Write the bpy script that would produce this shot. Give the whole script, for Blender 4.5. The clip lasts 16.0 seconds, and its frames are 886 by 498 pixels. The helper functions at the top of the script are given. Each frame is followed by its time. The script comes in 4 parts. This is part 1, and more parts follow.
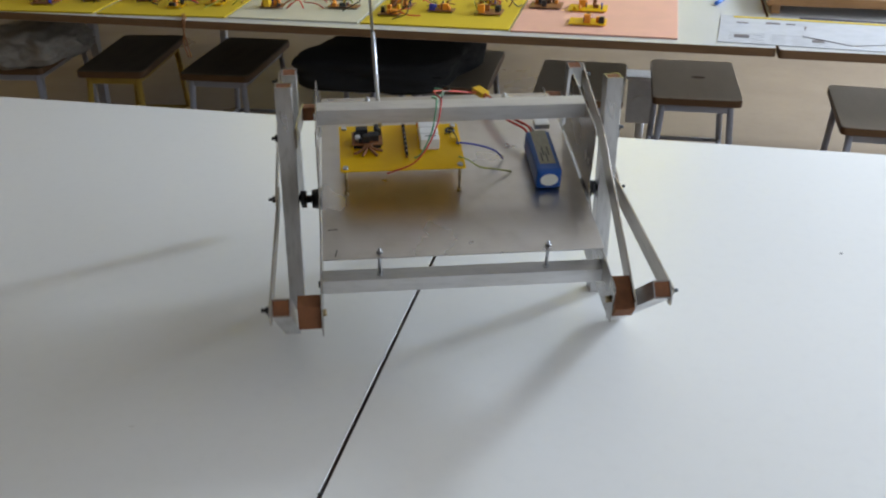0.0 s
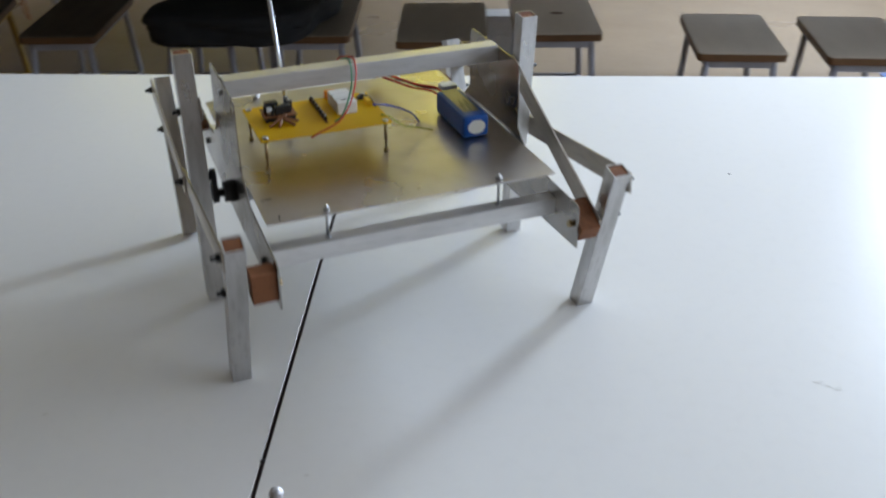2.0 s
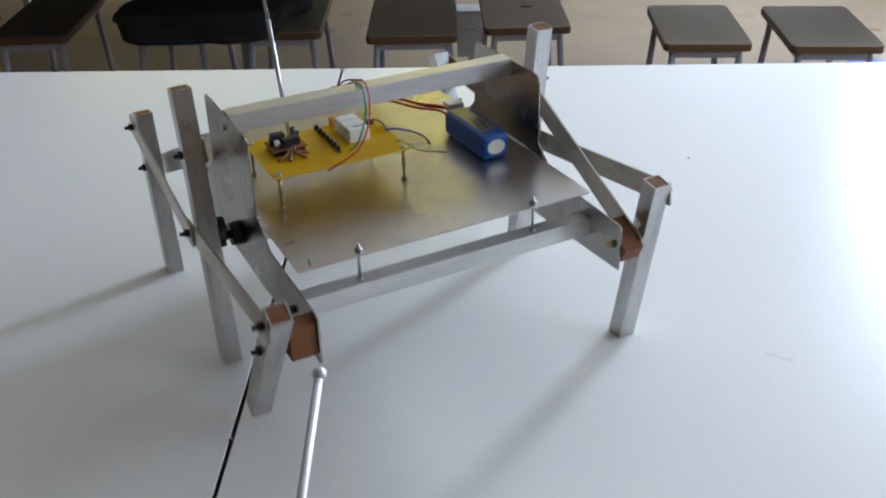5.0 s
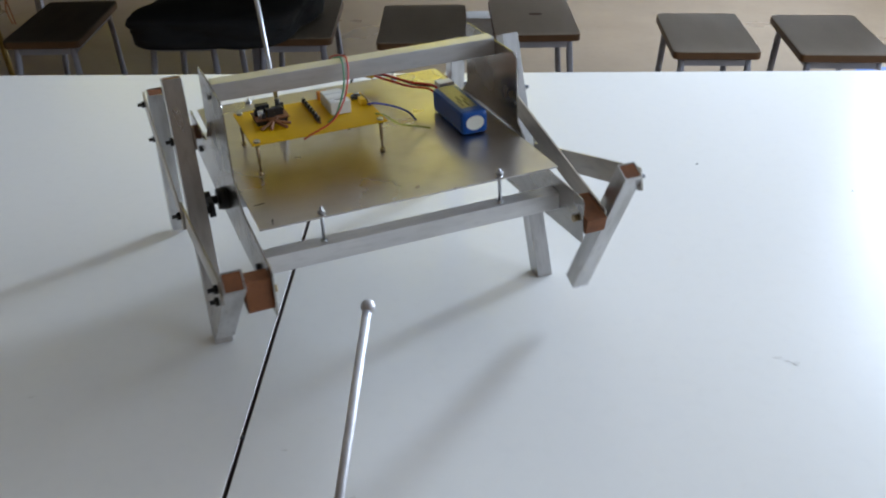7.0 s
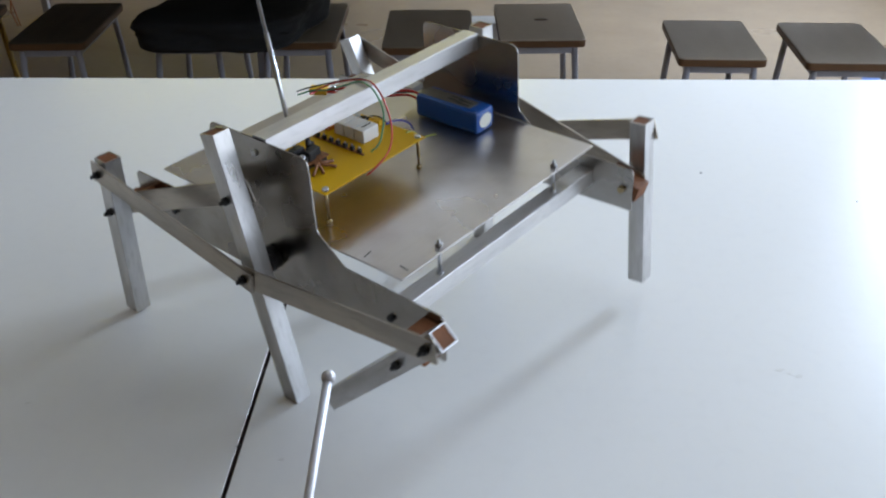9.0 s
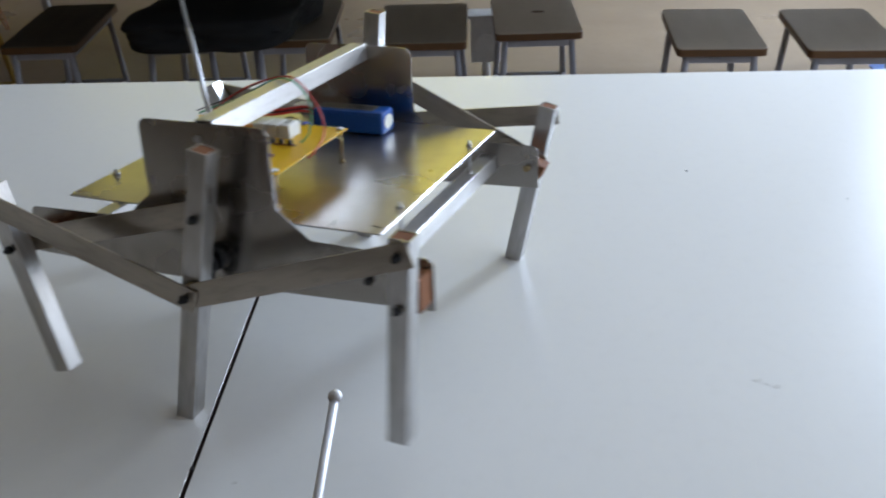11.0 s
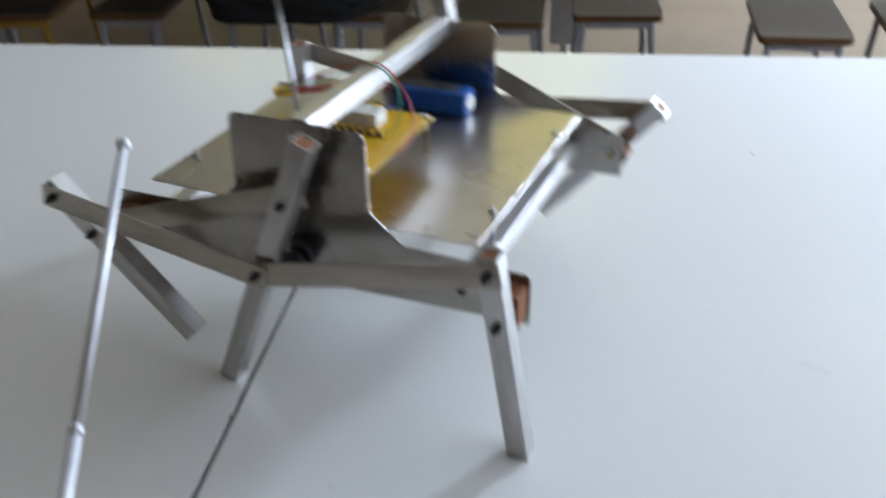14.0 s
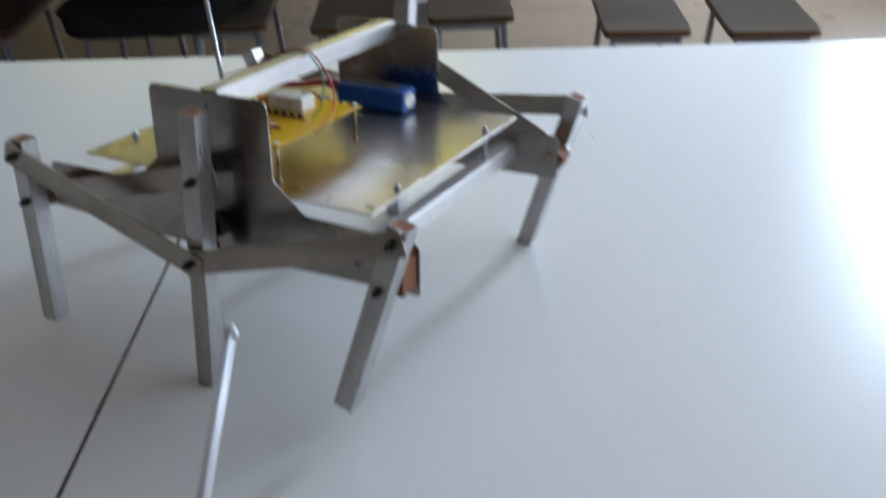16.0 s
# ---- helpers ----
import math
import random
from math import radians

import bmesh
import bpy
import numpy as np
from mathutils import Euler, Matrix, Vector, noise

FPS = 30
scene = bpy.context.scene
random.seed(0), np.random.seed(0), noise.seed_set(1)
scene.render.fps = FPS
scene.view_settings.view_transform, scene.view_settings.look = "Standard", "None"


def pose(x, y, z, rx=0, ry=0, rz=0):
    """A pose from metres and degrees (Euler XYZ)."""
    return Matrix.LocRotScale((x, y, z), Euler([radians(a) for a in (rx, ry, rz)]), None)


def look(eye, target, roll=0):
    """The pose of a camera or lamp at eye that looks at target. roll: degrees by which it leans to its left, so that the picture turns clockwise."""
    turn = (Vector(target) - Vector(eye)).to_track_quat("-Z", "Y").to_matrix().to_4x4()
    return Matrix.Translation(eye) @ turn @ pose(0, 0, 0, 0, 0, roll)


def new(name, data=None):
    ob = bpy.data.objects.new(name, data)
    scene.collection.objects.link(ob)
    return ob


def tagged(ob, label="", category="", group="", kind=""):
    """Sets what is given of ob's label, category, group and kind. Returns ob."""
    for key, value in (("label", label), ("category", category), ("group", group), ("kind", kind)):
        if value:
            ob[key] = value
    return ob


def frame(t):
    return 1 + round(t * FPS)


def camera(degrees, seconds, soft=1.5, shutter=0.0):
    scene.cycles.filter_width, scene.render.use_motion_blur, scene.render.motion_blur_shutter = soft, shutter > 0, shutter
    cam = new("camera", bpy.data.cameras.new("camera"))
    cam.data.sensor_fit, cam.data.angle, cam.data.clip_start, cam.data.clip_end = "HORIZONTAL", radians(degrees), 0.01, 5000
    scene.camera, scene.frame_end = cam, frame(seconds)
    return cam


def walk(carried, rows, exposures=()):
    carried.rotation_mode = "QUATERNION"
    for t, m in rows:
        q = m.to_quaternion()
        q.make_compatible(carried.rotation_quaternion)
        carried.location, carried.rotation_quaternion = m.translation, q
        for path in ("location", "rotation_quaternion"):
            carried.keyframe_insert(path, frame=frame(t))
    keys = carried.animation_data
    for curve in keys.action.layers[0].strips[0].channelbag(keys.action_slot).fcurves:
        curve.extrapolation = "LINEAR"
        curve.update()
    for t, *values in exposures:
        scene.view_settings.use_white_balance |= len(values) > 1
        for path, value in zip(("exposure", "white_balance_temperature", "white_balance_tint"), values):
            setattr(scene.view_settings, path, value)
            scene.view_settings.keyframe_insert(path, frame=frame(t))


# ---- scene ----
cam = camera(48.51, 16.0, soft=2.1, shutter=0.7)
PATH = [
    (0.0, pose(0.3444, -2.1809, 0.8021, 63.08, 0.43, 12.06)),
    (0.3, pose(0.3449, -2.1797, 0.8023, 62.97, 0.25, 11.77)),
    (0.5, pose(0.3454, -2.1784, 0.8021, 62.77, 0.24, 12.01)),
    (0.7, pose(0.3461, -2.1804, 0.8016, 62.72, 0.24, 11.91)),
    (1.0, pose(0.3486, -2.1814, 0.7987, 62.73, 0.14, 11.85)),
    (1.3, pose(0.3438, -2.1839, 0.7984, 62.45, -0.22, 11.57)),
    (1.5, pose(0.3407, -2.1839, 0.7973, 61.62, -0.19, 10.28)),
    (1.7, pose(0.3070, -2.1785, 0.7936, 60.14, -0.34, 7.40)),
    (2.0, pose(0.2537, -2.1713, 0.7871, 60.08, 0.60, 2.28)),
    (2.2, pose(0.2152, -2.1857, 0.7883, 60.54, 1.30, 0.65)),
    (2.5, pose(0.1524, -2.2109, 0.7938, 61.06, 1.01, -0.11)),
    (2.7, pose(0.1466, -2.2163, 0.7950, 61.04, 0.55, -0.28)),
    (3.0, pose(0.1445, -2.2266, 0.7919, 61.27, 0.40, -1.32)),
    (3.2, pose(0.1550, -2.2174, 0.7899, 61.14, -0.06, -0.38)),
    (3.5, pose(0.1751, -2.2037, 0.7860, 60.71, 0.57, -0.23)),
    (3.7, pose(0.2193, -2.1968, 0.7866, 59.76, 0.62, 0.23)),
    (4.0, pose(0.2810, -2.1863, 0.7890, 59.41, 1.15, 1.17)),
    (4.2, pose(0.2824, -2.1914, 0.7861, 59.50, 1.02, 0.69)),
    (6.3, pose(0.2746, -2.2230, 0.7841, 60.32, 0.59, 1.58)),
    (6.5, pose(0.2743, -2.2254, 0.7839, 60.32, 0.46, 1.67)),
    (6.7, pose(0.2762, -2.2265, 0.7840, 60.46, 0.77, 1.54)),
    (7.0, pose(0.2777, -2.2264, 0.7853, 60.43, 0.84, 1.40)),
    (7.2, pose(0.2792, -2.2254, 0.7827, 60.60, 0.54, 1.82)),
    (7.5, pose(0.2723, -2.2242, 0.7853, 60.59, 0.40, 1.79)),
    (7.7, pose(0.2714, -2.2227, 0.7858, 60.67, 0.60, 1.77)),
    (8.0, pose(0.2727, -2.2206, 0.7854, 60.57, 0.49, 1.85)),
    (8.2, pose(0.2745, -2.2193, 0.7858, 60.50, 0.50, 1.94)),
    (10.3, pose(0.2998, -2.2026, 0.7879, 60.90, 0.82, 1.22)),
    (10.5, pose(0.3045, -2.1971, 0.7879, 60.43, 0.88, 0.72)),
    (10.8, pose(0.3297, -2.1764, 0.7881, 60.13, 1.52, 1.31)),
    (11.0, pose(0.3558, -2.1604, 0.7859, 60.09, 1.93, 2.40)),
    (11.3, pose(0.3935, -2.1378, 0.7899, 61.00, 2.77, 5.19)),
    (11.5, pose(0.4211, -2.1232, 0.7916, 61.58, 3.41, 7.85)),
    (11.7, pose(0.4169, -2.1332, 0.7918, 61.84, 3.16, 9.34)),
    (12.0, pose(0.4118, -2.1482, 0.7915, 62.05, 2.58, 11.06)),
    (12.2, pose(0.3972, -2.1531, 0.7937, 61.49, 2.43, 11.54)),
    (12.5, pose(0.3799, -2.1601, 0.7915, 61.64, 2.38, 11.66)),
    (12.7, pose(0.3807, -2.1606, 0.7909, 61.43, 1.84, 11.78)),
    (13.0, pose(0.3803, -2.1613, 0.7908, 61.15, 1.77, 10.10)),
    (13.3, pose(0.3754, -2.1653, 0.7865, 61.16, 1.36, 9.50)),
    (13.5, pose(0.3726, -2.1678, 0.7833, 61.31, 1.42, 9.36)),
    (13.7, pose(0.3802, -2.1697, 0.7757, 61.16, 1.65, 9.02)),
    (14.0, pose(0.3947, -2.1727, 0.7625, 59.46, 1.73, 7.71)),
    (14.2, pose(0.4007, -2.1926, 0.7514, 57.86, 1.51, 5.56)),
    (14.5, pose(0.4172, -2.2226, 0.7303, 58.12, 2.27, 4.05)),
    (14.7, pose(0.4169, -2.2386, 0.7464, 57.63, 1.54, 3.59)),
    (15.0, pose(0.4245, -2.2636, 0.7638, 60.01, 1.54, 3.73)),
    (15.2, pose(0.4308, -2.2749, 0.7617, 60.19, 1.34, 2.69)),
    (15.4, pose(0.4416, -2.2863, 0.7567, 59.84, 1.39, 1.54)),
    (15.5, pose(0.4468, -2.2920, 0.7543, 59.69, 1.64, 0.71)),
    (15.7, pose(0.4449, -2.2742, 0.7564, 59.21, 1.45, -0.19)),
    (15.9, pose(0.4409, -2.2566, 0.7616, 59.01, 1.45, -0.45)),
    (16.0, pose(0.4415, -2.2478, 0.7620, 59.88, 1.50, 0.04)),
]
walk(cam, PATH, exposures=[(0.0, 0.0, 6860, 12), (3.0, 0.0, 6600, 12), (8.0, -0.02, 6570, 12), (10.5, 0.0, 6550, 12), (11.0, -0.20, 6550, 12), (11.5, -0.32, 6570, 12), (12.0, -0.12, 6650, 12), (12.5, -0.02, 6650, 12),
                           (13.5, 0.06, 6600, 12), (14.0, 0.04, 6550, 12), (14.5, -0.12, 6400, 12), (15.0, -0.28, 6370, 12), (16.0, -0.30, 6400, 12)])

ROBOT = [
    (0.0, pose(0.0530, -0.7918, 0.2255, 12.08, 0.76, 18.07)),
    (0.3, pose(0.0552, -0.8024, 0.2435, 14.83, -1.50, 22.34)),
    (0.5, pose(0.0446, -0.7704, 0.2565, 7.51, 1.05, 26.77)),
    (0.7, pose(0.0207, -0.7226, 0.2597, -3.79, 0.97, 28.73)),
    (1.0, pose(0.0348, -0.7586, 0.2644, -7.62, -0.04, 30.84)),
    (1.3, pose(0.0587, -0.8119, 0.2384, -2.78, -2.48, 25.97)),
    (1.5, pose(0.0840, -0.8647, 0.2258, -1.02, -0.33, 24.35)),
    (1.7, pose(0.0727, -0.8278, 0.2106, -1.72, -0.88, 22.93)),
    (2.0, pose(0.0843, -0.8530, 0.2183, 0.38, 0.32, 23.82)),
    (2.2, pose(0.1074, -0.9069, 0.2059, 4.76, 0.10, 24.14)),
    (2.5, pose(0.1245, -0.9476, 0.2370, 17.71, 0.37, 27.22)),
    (2.7, pose(0.1189, -0.9453, 0.2518, 15.00, 0.13, 30.20)),
    (3.0, pose(0.0984, -0.8973, 0.2579, -4.63, 1.88, 33.88)),
    (3.2, pose(0.0908, -0.8845, 0.2564, -6.38, 0.42, 37.35)),
    (3.5, pose(0.1251, -0.9420, 0.2466, -8.07, -1.45, 35.04)),
    (3.7, pose(0.1658, -1.0086, 0.2315, 0.28, -1.54, 29.60)),
    (4.0, pose(0.1519, -0.9995, 0.2210, -1.63, -0.20, 27.99)),
    (4.2, pose(0.1523, -0.9831, 0.2145, -1.48, -0.82, 27.65)),
    (4.6, pose(0.1601, -0.9935, 0.2207, -1.79, -0.54, 28.15)),
    (4.85, pose(0.1641, -0.9981, 0.2206, -1.92, 0.67, 28.46)),
    (5.1, pose(0.1669, -1.0001, 0.2235, 1.37, -0.72, 28.77)),
    (5.35, pose(0.1684, -0.9992, 0.2289, 1.86, 3.32, 29.08)),
    (5.6, pose(0.1685, -0.9953, 0.2402, 12.91, 4.30, 29.39)),
    (5.9, pose(0.1671, -0.9872, 0.2409, 0.92, 4.54, 29.76)),
    (6.3, pose(0.1637, -0.9729, 0.2474, 2.14, 2.98, 30.25)),
    (6.5, pose(0.1273, -0.9442, 0.2448, -1.95, -0.57, 23.54)),
    (6.7, pose(0.1256, -0.9354, 0.2375, 1.19, -3.78, 20.25)),
    (7.0, pose(0.1245, -0.9421, 0.2409, -0.65, -1.32, 23.44)),
    (7.2, pose(0.1389, -0.9245, 0.2318, 0.77, 2.62, 27.61)),
    (7.5, pose(0.1747, -0.9865, 0.2423, 3.23, 5.87, 29.79)),
    (7.7, pose(0.2007, -1.0242, 0.2269, 4.82, 4.50, 33.44)),
    (8.0, pose(0.1754, -1.0457, 0.2274, 0.90, 0.77, 40.18)),
    (8.2, pose(0.1468, -0.9927, 0.2151, -1.66, -0.10, 40.56)),
    (8.5, pose(0.1484, -0.9933, 0.2233, -1.50, -1.82, 44.89)),
    (8.8, pose(0.1500, -0.9939, 0.2325, 4.65, -3.31, 49.22)),
    (9.1, pose(0.1516, -0.9945, 0.2467, -0.81, -4.13, 53.55)),
    (9.4, pose(0.1533, -0.9951, 0.2501, -4.87, -0.37, 57.87)),
    (9.7, pose(0.1549, -0.9957, 0.2492, -1.82, 3.71, 62.20)),
    (10.0, pose(0.1565, -0.9963, 0.2385, 4.94, 2.36, 66.53)),
    (10.3, pose(0.1581, -0.9969, 0.2215, 2.57, 2.54, 70.85)),
    (10.5, pose(0.1582, -1.0163, 0.2266, 2.08, 2.57, 70.24)),
    (10.8, pose(0.1332, -0.9875, 0.2411, 1.21, 3.05, 71.75)),
    (11.0, pose(0.0891, -0.9599, 0.2348, -2.15, 5.14, 70.91)),
    (11.3, pose(0.0332, -0.9360, 0.2304, -4.47, 2.30, 59.95)),
    (11.5, pose(0.0354, -0.9595, 0.2328, 0.81, -1.16, 56.65)),
    (11.7, pose(0.0395, -0.9791, 0.2267, 4.78, -3.57, 58.81)),
    (12.0, pose(0.0008, -0.9849, 0.2388, 2.13, -5.62, 63.68)),
    (12.2, pose(-0.0414, -0.9646, 0.2345, -0.59, -5.58, 63.25)),
    (12.5, pose(0.0112, -0.9915, 0.2396, 2.96, -5.32, 62.99)),
    (12.7, pose(0.0586, -0.9948, 0.2344, 3.94, -2.59, 58.16)),
    (13.0, pose(0.0499, -0.9783, 0.2332, -1.66, 1.98, 56.62)),
    (13.3, pose(0.0605, -0.9462, 0.2324, -1.96, 4.47, 61.56)),
    (13.5, pose(0.0957, -0.9705, 0.2383, 0.71, 4.82, 63.03)),
    (13.7, pose(0.1488, -0.9955, 0.2246, 6.01, 4.08, 64.98)),
    (14.0, pose(0.1365, -1.0131, 0.2255, 1.11, 0.62, 74.58)),
    (14.2, pose(0.1089, -1.0136, 0.2143, -1.21, -1.13, 75.52)),
    (14.5, pose(0.0889, -1.0215, 0.2288, -2.30, -5.04, 66.85)),
    (14.7, pose(0.1237, -1.0413, 0.2347, 0.09, -5.51, 66.29)),
    (15.0, pose(0.2178, -1.0876, 0.2390, 7.27, -4.29, 60.74)),
    (15.2, pose(0.2117, -1.0572, 0.2262, 1.34, -0.77, 54.51)),
    (15.4, pose(0.2106, -1.0465, 0.2276, -1.35, 1.87, 56.43)),
    (15.5, pose(0.2118, -1.0305, 0.2259, -3.01, 3.49, 58.79)),
    (15.7, pose(0.2310, -1.0147, 0.2342, -1.87, 4.98, 61.55)),
    (15.9, pose(0.2488, -1.0154, 0.2318, -0.96, 5.04, 62.55)),
    (16.0, pose(0.2488, -1.0171, 0.2334, -0.89, 4.58, 62.03)),
]

# seconds, crank angle of the robot's two sides in degrees
CRANKS = [
    (0.0, 141.3, 139.2),
    (0.3, 191.8, 193.9),
    (0.5, 225.4, 216.1),
    (0.7, 252.2, 241.8),
    (1.0, 303.1, 281.0),
    (1.3, 362.4, 339.1),
    (1.5, 394.6, 372.5),
    (1.7, 418.9, 409.6),
    (2.0, 448.2, 441.9),
    (2.2, 479.2, 486.3),
    (2.5, 523.5, 524.5),
    (2.7, 562.2, 569.5),
    (3.0, 611.3, 602.9),
    (3.2, 639.3, 629.1),
    (3.5, 708.7, 688.3),
    (3.7, 738.7, 711.8),
    (4.0, 773.7, 752.1),
    (4.2, 773.0, 754.7),
    (4.6, 774.0, 755.7),
    (4.85, 810.3, 774.2),
    (5.1, 857.5, 798.2),
    (5.35, 908.8, 824.3),
    (5.6, 957.4, 849.1),
    (5.9, 1002.5, 872.0),
    (6.3, 964.5, 914.0),
    (6.5, 912.7, 949.8),
    (6.7, 884.8, 957.1),
    (7.0, 900.8, 949.3),
    (7.2, 932.1, 887.9),
    (7.5, 974.3, 856.8),
    (7.7, 1016.7, 840.3),
    (8.0, 1079.1, 808.2),
    (8.2, 1114.3, 778.2),
    (8.5, 1158.5, 735.1),
    (8.8, 1202.7, 692.0),
    (9.1, 1246.9, 648.9),
    (9.4, 1291.1, 605.7),
    (9.7, 1335.2, 562.6),
    (10.0, 1379.4, 519.5),
    (10.3, 1423.6, 476.3),
    (10.5, 1421.9, 467.6),
    (10.8, 1390.2, 457.3),
    (11.0, 1360.7, 434.2),
    (11.3, 1301.2, 390.6),
    (11.5, 1253.0, 358.6),
    (11.7, 1210.9, 314.0),
    (12.0, 1190.1, 295.7),
    (12.2, 1162.6, 269.6),
    (12.5, 1194.5, 303.3),
    (12.7, 1215.9, 333.8),
    (13.0, 1265.3, 394.4),
    (13.3, 1308.0, 435.0),
    (13.5, 1336.2, 454.5),
    (13.7, 1369.6, 482.8),
    (14.0, 1435.6, 499.4),
    (14.2, 1461.8, 556.5),
    (14.5, 1505.0, 594.2),
    (14.7, 1524.8, 620.0),
    (15.0, 1575.2, 670.1),
    (15.2, 1607.5, 723.7),
    (15.4, 1637.0, 757.6),
    (15.5, 1650.3, 775.7),
    (15.7, 1677.3, 793.0),
    (15.9, 1689.6, 803.4),
    (16.0, 1689.1, 803.3),
]

AERIAL = [
    (0.0, pose(0.1540, -1.7883, 0.4004, -56.17, -19.66, 0.00)),
    (1.5, pose(0.1715, -1.7914, 0.3895, -58.28, -16.14, 0.00)),
    (2.0, pose(0.1378, -1.7607, 0.3863, -60.68, -2.07, 0.00)),
    (2.2, pose(0.0973, -1.7678, 0.3996, -60.27, -0.01, 0.00)),
    (2.5, pose(0.0269, -1.7753, 0.4261, -58.88, 1.28, 0.00)),
    (2.7, pose(0.0241, -1.7770, 0.4307, -59.34, 5.57, 0.00)),
    (3.0, pose(0.0323, -1.7868, 0.4250, -58.46, 6.98, 0.00)),
    (3.2, pose(0.0384, -1.7818, 0.4223, -58.72, 7.62, 0.00)),
    (3.5, pose(0.0762, -1.7701, 0.4145, -59.00, 8.09, 0.00)),
    (3.7, pose(0.1103, -1.7608, 0.4193, -60.32, 5.95, 0.00)),
    (4.0, pose(0.1367, -1.7569, 0.4224, -60.41, -4.48, 0.00)),
    (4.2, pose(0.1578, -1.7547, 0.4234, -63.27, 3.29, 0.00)),
    (6.3, pose(0.2079, -1.7648, 0.4572, -59.57, 8.54, 0.00)),
    (6.5, pose(0.2082, -1.7702, 0.4550, -59.44, 8.82, 0.00)),
    (6.7, pose(0.2163, -1.7532, 0.4820, -59.41, 9.45, 0.00)),
    (7.0, pose(0.2187, -1.7577, 0.4796, -59.31, 9.24, 0.00)),
    (7.2, pose(0.2127, -1.7567, 0.4795, -58.99, 6.45, 0.00)),
    (7.5, pose(0.1969, -1.7562, 0.4793, -59.21, 8.04, 0.00)),
    (7.7, pose(0.1945, -1.7547, 0.4792, -59.07, 6.84, 0.00)),
    (8.0, pose(0.1965, -1.7606, 0.4653, -59.26, 7.64, 0.00)),
    (8.2, pose(0.1994, -1.7599, 0.4632, -59.36, 10.29, 0.00)),
    (10.3, pose(0.1990, -1.7771, 0.4166, -56.45, 3.67, 0.00)),
    (10.5, pose(0.2448, -1.7623, 0.4216, -58.90, 13.98, 0.00)),
    (10.8, pose(0.2502, -1.7297, 0.4406, -59.30, 9.79, 0.00)),
    (11.0, pose(0.2637, -1.7213, 0.4345, -59.79, 10.02, 0.00)),
    (11.3, pose(0.2674, -1.7012, 0.4471, -59.34, 6.07, 0.00)),
    (11.5, pose(0.2695, -1.6870, 0.4566, -59.06, 3.48, 0.00)),
    (11.7, pose(0.2681, -1.7021, 0.4489, -60.25, 2.62, 0.00)),
    (12.0, pose(0.2495, -1.7204, 0.4500, -58.08, -6.31, 0.00)),
    (12.2, pose(0.2280, -1.7141, 0.4688, -59.90, -8.45, 0.00)),
    (12.5, pose(0.1059, -1.6996, 0.5578, -56.26, -18.73, 0.00)),
    (12.7, pose(0.1119, -1.7099, 0.5344, -56.10, -18.19, 0.00)),
    (13.0, pose(0.1248, -1.7080, 0.5269, -57.26, -16.49, 0.00)),
    (13.3, pose(0.1187, -1.7092, 0.5242, -57.12, -16.46, 0.00)),
    (13.5, pose(0.1137, -1.7119, 0.5200, -57.11, -16.38, 0.00)),
    (13.7, pose(0.1231, -1.7094, 0.5152, -58.08, -15.62, 0.00)),
    (14.0, pose(0.1386, -1.6911, 0.5331, -59.36, -14.61, 0.00)),
    (14.2, pose(0.1442, -1.7015, 0.5393, -60.26, -11.75, 0.00)),
    (14.5, pose(0.1858, -1.7110, 0.5244, -61.53, -7.52, 0.00)),
    (14.7, pose(0.2036, -1.7340, 0.5228, -62.05, -5.54, 0.00)),
    (15.0, pose(0.2273, -1.7636, 0.5345, -59.80, -5.09, 0.00)),
    (15.2, pose(0.2275, -1.7654, 0.5496, -58.93, -4.89, 0.00)),
    (15.4, pose(0.2426, -1.7686, 0.5476, -59.23, -3.54, 0.00)),
    (15.5, pose(0.2520, -1.7677, 0.5509, -60.21, -1.98, 0.00)),
    (15.7, pose(0.2756, -1.7587, 0.5452, -58.36, -0.95, 0.00)),
    (15.9, pose(0.3036, -1.7831, 0.4633, -61.22, 7.91, 0.00)),
    (16.0, pose(0.3117, -1.7884, 0.4414, -59.96, 6.52, 0.00)),
]

# ---------------------------------------------------------------- light
world = bpy.data.worlds.new("daylight")
scene.world = world
world.use_nodes = True
wn = world.node_tree.nodes
sky = wn.new("ShaderNodeTexSky")
sky.sky_type, sky.sun_disc = "NISHITA", False
sky.sun_elevation, sky.sun_rotation = radians(40), radians(60)
wn["Background"].inputs["Strength"].default_value = 0.12
world.node_tree.links.new(sky.outputs[0], wn["Background"].inputs["Color"])


def window_light(name, m, w, h, power, color):
    lamp = bpy.data.lights.new(name, "AREA")
    lamp.shape, lamp.size, lamp.size_y, lamp.energy, lamp.color = "RECTANGLE", w, h, power, color
    ob = new(name, lamp)
    ob.matrix_world = m
    return ob


# daylight through the long window of the side wall: curtained panes, and one clear pane that shows the bright sky
window_light("curtained_window_light", look((3.02, -0.08, 1.08), (0.0, -0.08, 1.08)), 4.9, 2.05, 98, (0.672, 0.815, 1.0))
window_light("clear_pane_light", look((2.99, 2.10, 1.55), (0.0, -1.0, 0.1)), 0.46, 0.62, 112, (0.62, 0.795, 1.0))
window_light("corner_window_light", look((3.02, 3.30, 1.12), (0.0, 3.30, 1.12)), 1.16, 2.05, 148, (0.66, 0.81, 1.0))
